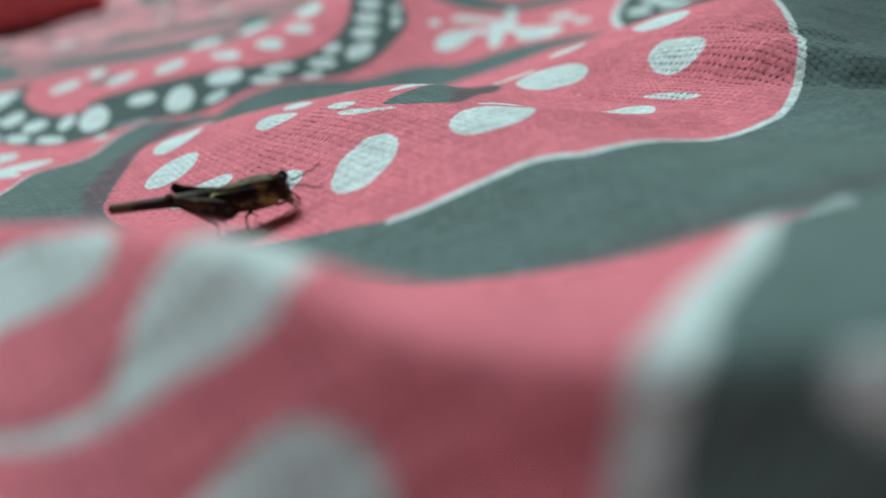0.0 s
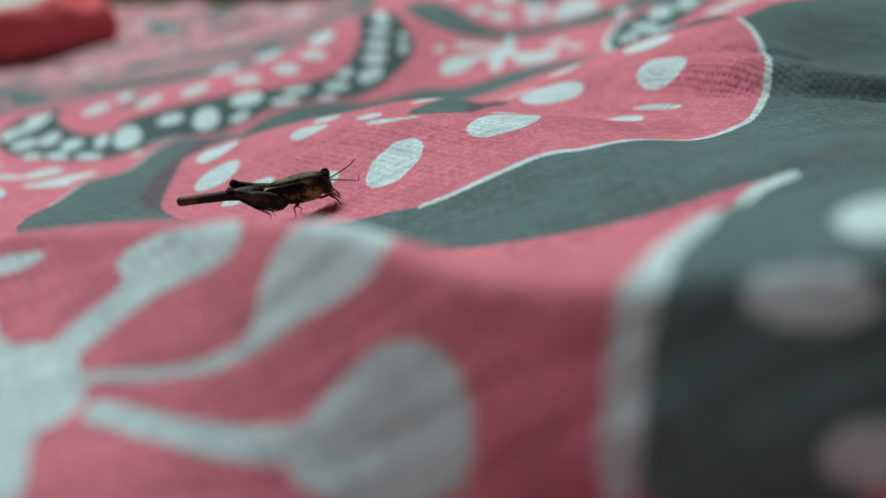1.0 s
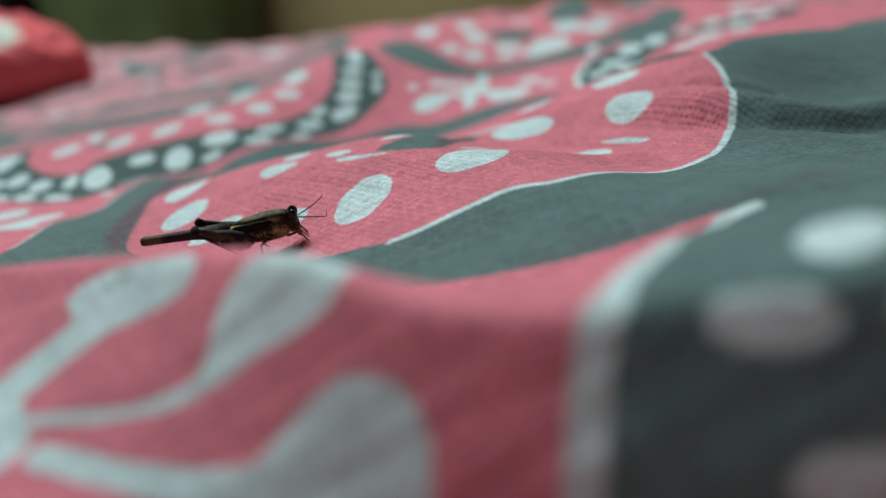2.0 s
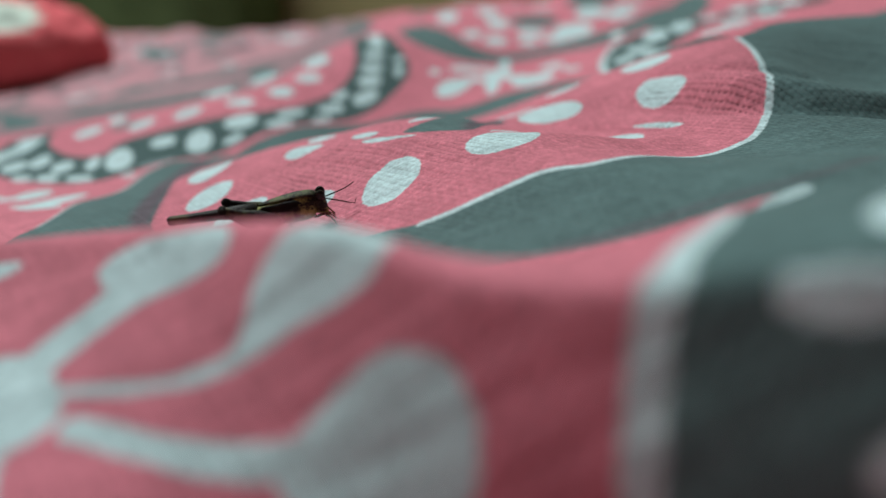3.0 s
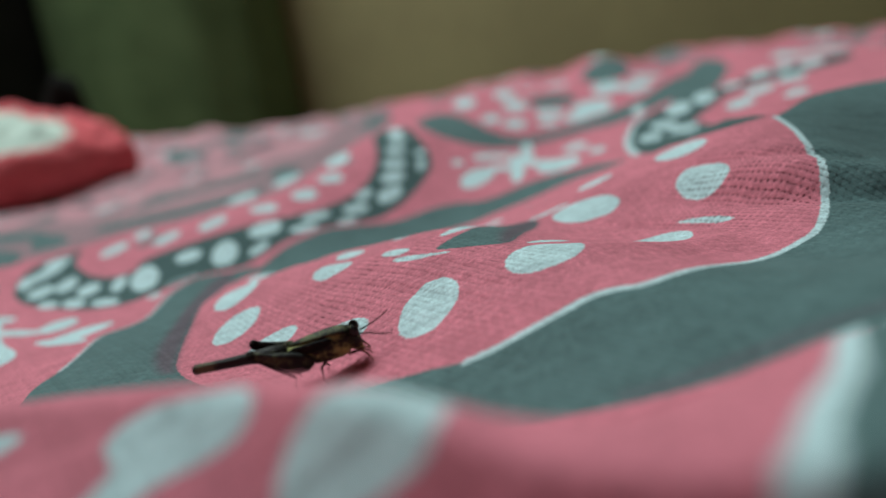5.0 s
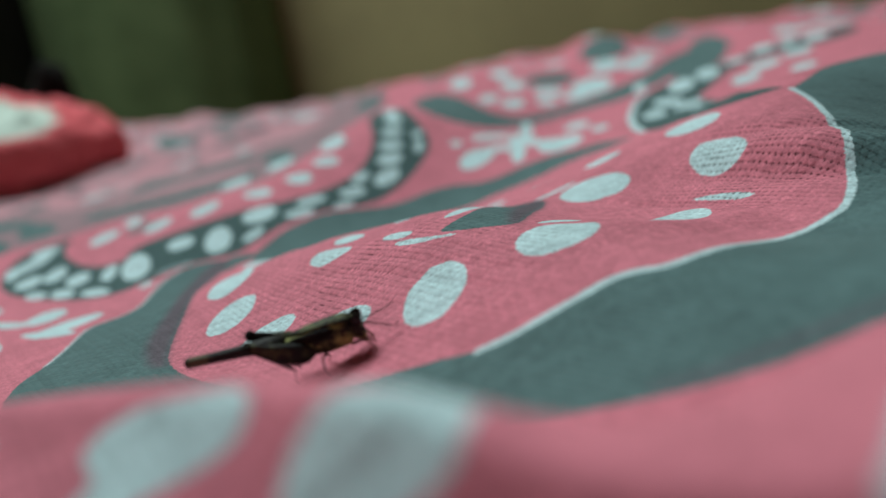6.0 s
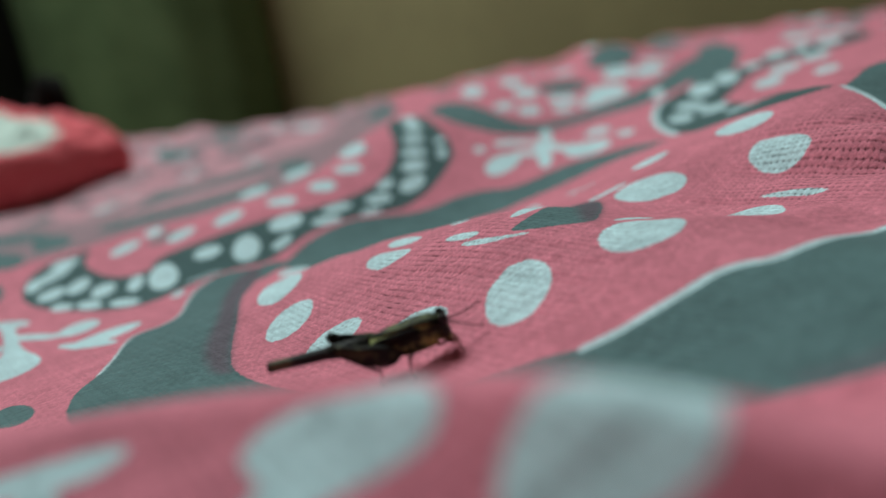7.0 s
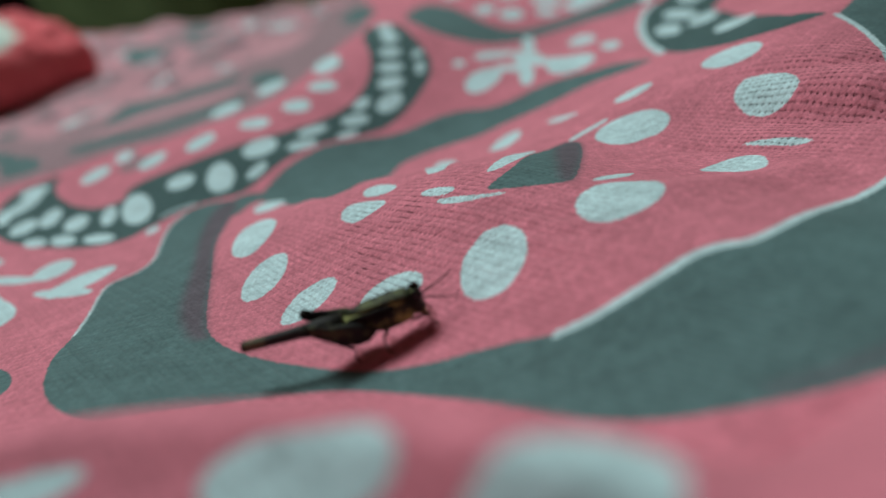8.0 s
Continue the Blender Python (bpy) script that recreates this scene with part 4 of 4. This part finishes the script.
def mm_part(name, bm, mat, parent, label=""):
    if mat in (SHELL, SADDLE_SHELL, THIGH_SHELL, DARK_SHELL) and name != "antenna":
        for v in bm.verts:
            v.co += 0.14 * noise.noise_vector(v.co * 1.3) + 0.06 * noise.noise_vector(v.co * 3.7)
    bmesh.ops.scale(bm, vec=(MM, MM, MM), verts=bm.verts)
    return part(name, bm, mat, parent, label)


def grasshopper():
    root = tagged(new("grasshopper"), "small dark olive brown grasshopper standing on the bed sheet", "grasshopper")
    # x runs to the head, z up; the feet stand on 0
    body = mm_part("thorax", loft(bmesh.new(), [
        (-5.6, 2.6, 0.5, 0.5, 1.0), (-4.8, 2.7, 1.05, 1.1, 0.95), (-3.4, 2.8, 1.35, 1.5, 0.9), (-1.8, 2.95, 1.5, 1.75, 0.85), (-0.4, 3.1, 1.55, 1.9, 0.85),
        (0.9, 3.25, 1.5, 1.95, 0.85), (2.0, 3.4, 1.4, 1.85, 0.88), (2.8, 3.5, 1.25, 1.7, 0.92)]), SHELL, root)
    mm_part("saddle", loft(bmesh.new(), [
        (-4.6, 4.05, 0.3, 0.18, 1.0), (-3.0, 4.3, 0.75, 0.42, 0.9), (-1.2, 4.62, 1.05, 0.52, 0.85), (0.6, 4.9, 1.15, 0.52, 0.85), (2.2, 5.0, 1.08, 0.48, 0.9), (3.0, 4.95, 0.9, 0.4, 1.0)]), SADDLE_SHELL, body, "mottled ridged back plate")
    for side in (1, -1):
        bm = bmesh.new()
        tube(bm, [(-5.0, side * 0.85, 3.3), (-4.0, side * 1.2, 3.55), (-2.4, side * 1.45, 3.75), (-1.0, side * 1.5, 4.0), (0.3, side * 1.42, 4.15), (1.0, side * 1.3, 4.2)], [0.12, 0.5, 0.66, 0.66, 0.45, 0.1], 10, 0.45)
        mm_part("wing_pad", bm, DARK_SHELL, body, "black wing pad")
    head = mm_part("head", loft(bmesh.new(), [
        (2.6, 3.65, 1.05, 1.5, 0.95), (3.2, 3.7, 1.12, 1.55, 0.95), (3.8, 3.5, 0.98, 1.45, 1.0), (4.25, 3.15, 0.72, 1.1, 1.0), (4.55, 2.8, 0.36, 0.6, 1.0)]), SHELL, root)
    for side in (1, -1):
        bm = bmesh.new()
        bmesh.ops.create_uvsphere(bm, u_segments=16, v_segments=10, radius=1)
        for v in bm.verts:
            v.co = (3.65 + 0.72 * v.co.x, side * 0.95 + 0.5 * v.co.y, 4.82 + 0.8 * v.co.z)
        mm_part("eye", bm, EYE, head, "round black eye")
        bm = bmesh.new()
        bend = [(0, 0, 0), (1.4, 0.15, 0.45), (2.8, 0.3, 1.0), (4.0, 0.45, 1.75)] if side > 0 else [(0, 0, 0), (1.6, -0.2, -0.30), (3.2, -0.4, -0.65), (3.9, -0.45, -0.75), (4.1, -0.45, -0.05)]
        tube(bm, bend, [0.10 - 0.013 * k for k in range(len(bend))], 7)
        feeler = mm_part("antenna", bm, DARK_SHELL, head, "thin dark antenna")
        feeler.location = (4.35 * MM, side * 0.5 * MM, 4.25 * MM)
        ANTENNAE.append((feeler, side))
    bm = bmesh.new()
    loft(bm, [(4.0, 2.1, 0.55, 0.5, 1.0), (4.4, 1.9, 0.5, 0.55, 1.0), (4.55, 1.6, 0.3, 0.35, 1.0)], 12)
    mm_part("mouthparts", bm, LEG_SHELL, head)
    # long slender hind end
    bm = loft(bmesh.new(), [
        (-16.7, 3.15, 0.35, 0.40, 0.8), (-16.4, 3.17, 0.58, 0.62, 0.75), (-13.2, 3.25, 0.62, 0.64, 0.75), (-10.0, 3.35, 0.70, 0.72, 0.8), (-7.5, 3.35, 0.95, 0.98, 0.85), (-5.0, 3.2, 1.2, 1.25, 0.9)], 14)
    mm_part("abdomen", bm, ABDOMEN_SHELL, root, "dark slender abdomen with paler blotches")
    for side in (1, -1):
        # jumping leg: thick thigh up to the knee, shin folded tight under it
        bm = bmesh.new()
        tube(bm, [(-1.6, side * 1.3, 2.15), (-1.9, side * 1.4, 2.1), (-2.6, side * 1.55, 2.1), (-3.6, side * 1.72, 2.2), (-5.0, side * 1.9, 2.75), (-6.6, side * 1.95, 3.35), (-8.0, side * 1.9, 3.95), (-9.0, side * 1.85, 4.3)],
             [0.15, 0.62, 1.1, 1.38, 1.28, 0.88, 0.56, 0.55], 14, 0.5)
        thigh = mm_part("hind_thigh", bm, THIGH_SHELL, root)
        bm = bmesh.new()
        bmesh.ops.create_uvsphere(bm, u_segments=12, v_segments=8, radius=0.66)
        for v in bm.verts:
            v.co += Vector((-9.1, side * 1.85, 4.32))
        mm_part("knee", bm, DARK_SHELL, thigh)
        bm = bmesh.new()
        tube(bm, [(-9.0, side * 1.85, 3.95), (-7.0, side * 1.9, 2.45), (-5.4, side * 1.95, 1.35), (-4.3, side * 2.0, 0.6)], [0.34, 0.3, 0.24, 0.16], 8)
        tube(bm, [(-4.3, side * 2.0, 0.6), (-4.5, side * 2.1, -0.5), (-4.1, side * 2.2, -1.25)], [0.14, 0.1, 0.06], 8)
        mm_part("hind_shin", bm, DARK_SHELL, thigh)
        for name, hip, knee, ankle, toe in (
            ("middle_leg", (-0.4, 1.2, 1.5), (-1.0, 2.1, 1.3), (-0.9, 2.5, -0.2), (-0.3, 2.7, -0.75)),
            ("front_leg", (2.6, 0.9, 1.9), (4.3, 1.5, 2.5), (5.2, 1.8, 1.4), (5.7, 1.9, 0.55)),
        ):
            bm = bmesh.new()
            tube(bm, [(p[0], side * p[1], p[2]) for p in (hip, [(a + b) / 2 for a, b in zip(hip, knee)], knee)], [0.2, 0.18, 0.11], 9)
            leg = mm_part(name, bm, LEG_SHELL, root)
            bm = bmesh.new()
            tube(bm, [(p[0], side * p[1], p[2]) for p in (knee, ankle)], [0.14, 0.11], 8)
            tube(bm, [(p[0], side * p[1], p[2]) for p in (ankle, toe)], [0.10, 0.06], 8)
            mm_part("shin", bm, LEG_SHELL, leg)
    for side in (1, -1):
        bm = bmesh.new()
        tube(bm, [(4.4, side * 0.3, 2.1), (5.1, side * 0.5, 1.75), (5.5, side * 0.55, 1.3)], [0.12, 0.09, 0.06], 6)
        mm_part("palp", bm, LEG_SHELL, head)
    return root



insect = grasshopper()
insect.matrix_world = pose(-0.0242, 0.0793, 0.0115, 0, 0, 8)


def motions():
    # the front fold rises and sags a little as the bed is leaned on: seconds, lift in millimetres
    rows = [(0, 0.1), (0.4, -0.4), (0.7, -1.4), (1, -2.5), (1.5, -2.45), (1.7, -2.15), (2.8, -1.95), (3, -1.65), (3.5, -0.85), (4, -0.2), (4.5, 0.55), (4.7, 0.7), (5.8, 1.0), (6, 0.9), (6.5, 0.3), (7, 0.65), (7.5, 1.8), (8, 2.5)]
    walk(fold, [(t, pose(0, 0, z * MM)) for t, z in rows])
    for feeler, side in ANTENNAE:
        x, y, z = feeler.location
        swing = [(0, 0), (0.5, -6), (1, 8), (1.7, 10), (2.8, 4), (3.2, -10), (4, -4), (4.7, 3), (5.8, -5), (6.5, -12), (7.2, -6), (8, 2)]
        walk(feeler, [(t, pose(x, y, z, 0, -a * (1 if side < 0 else 0.6), side * a * 0.7)) for t, a in swing])


motions()
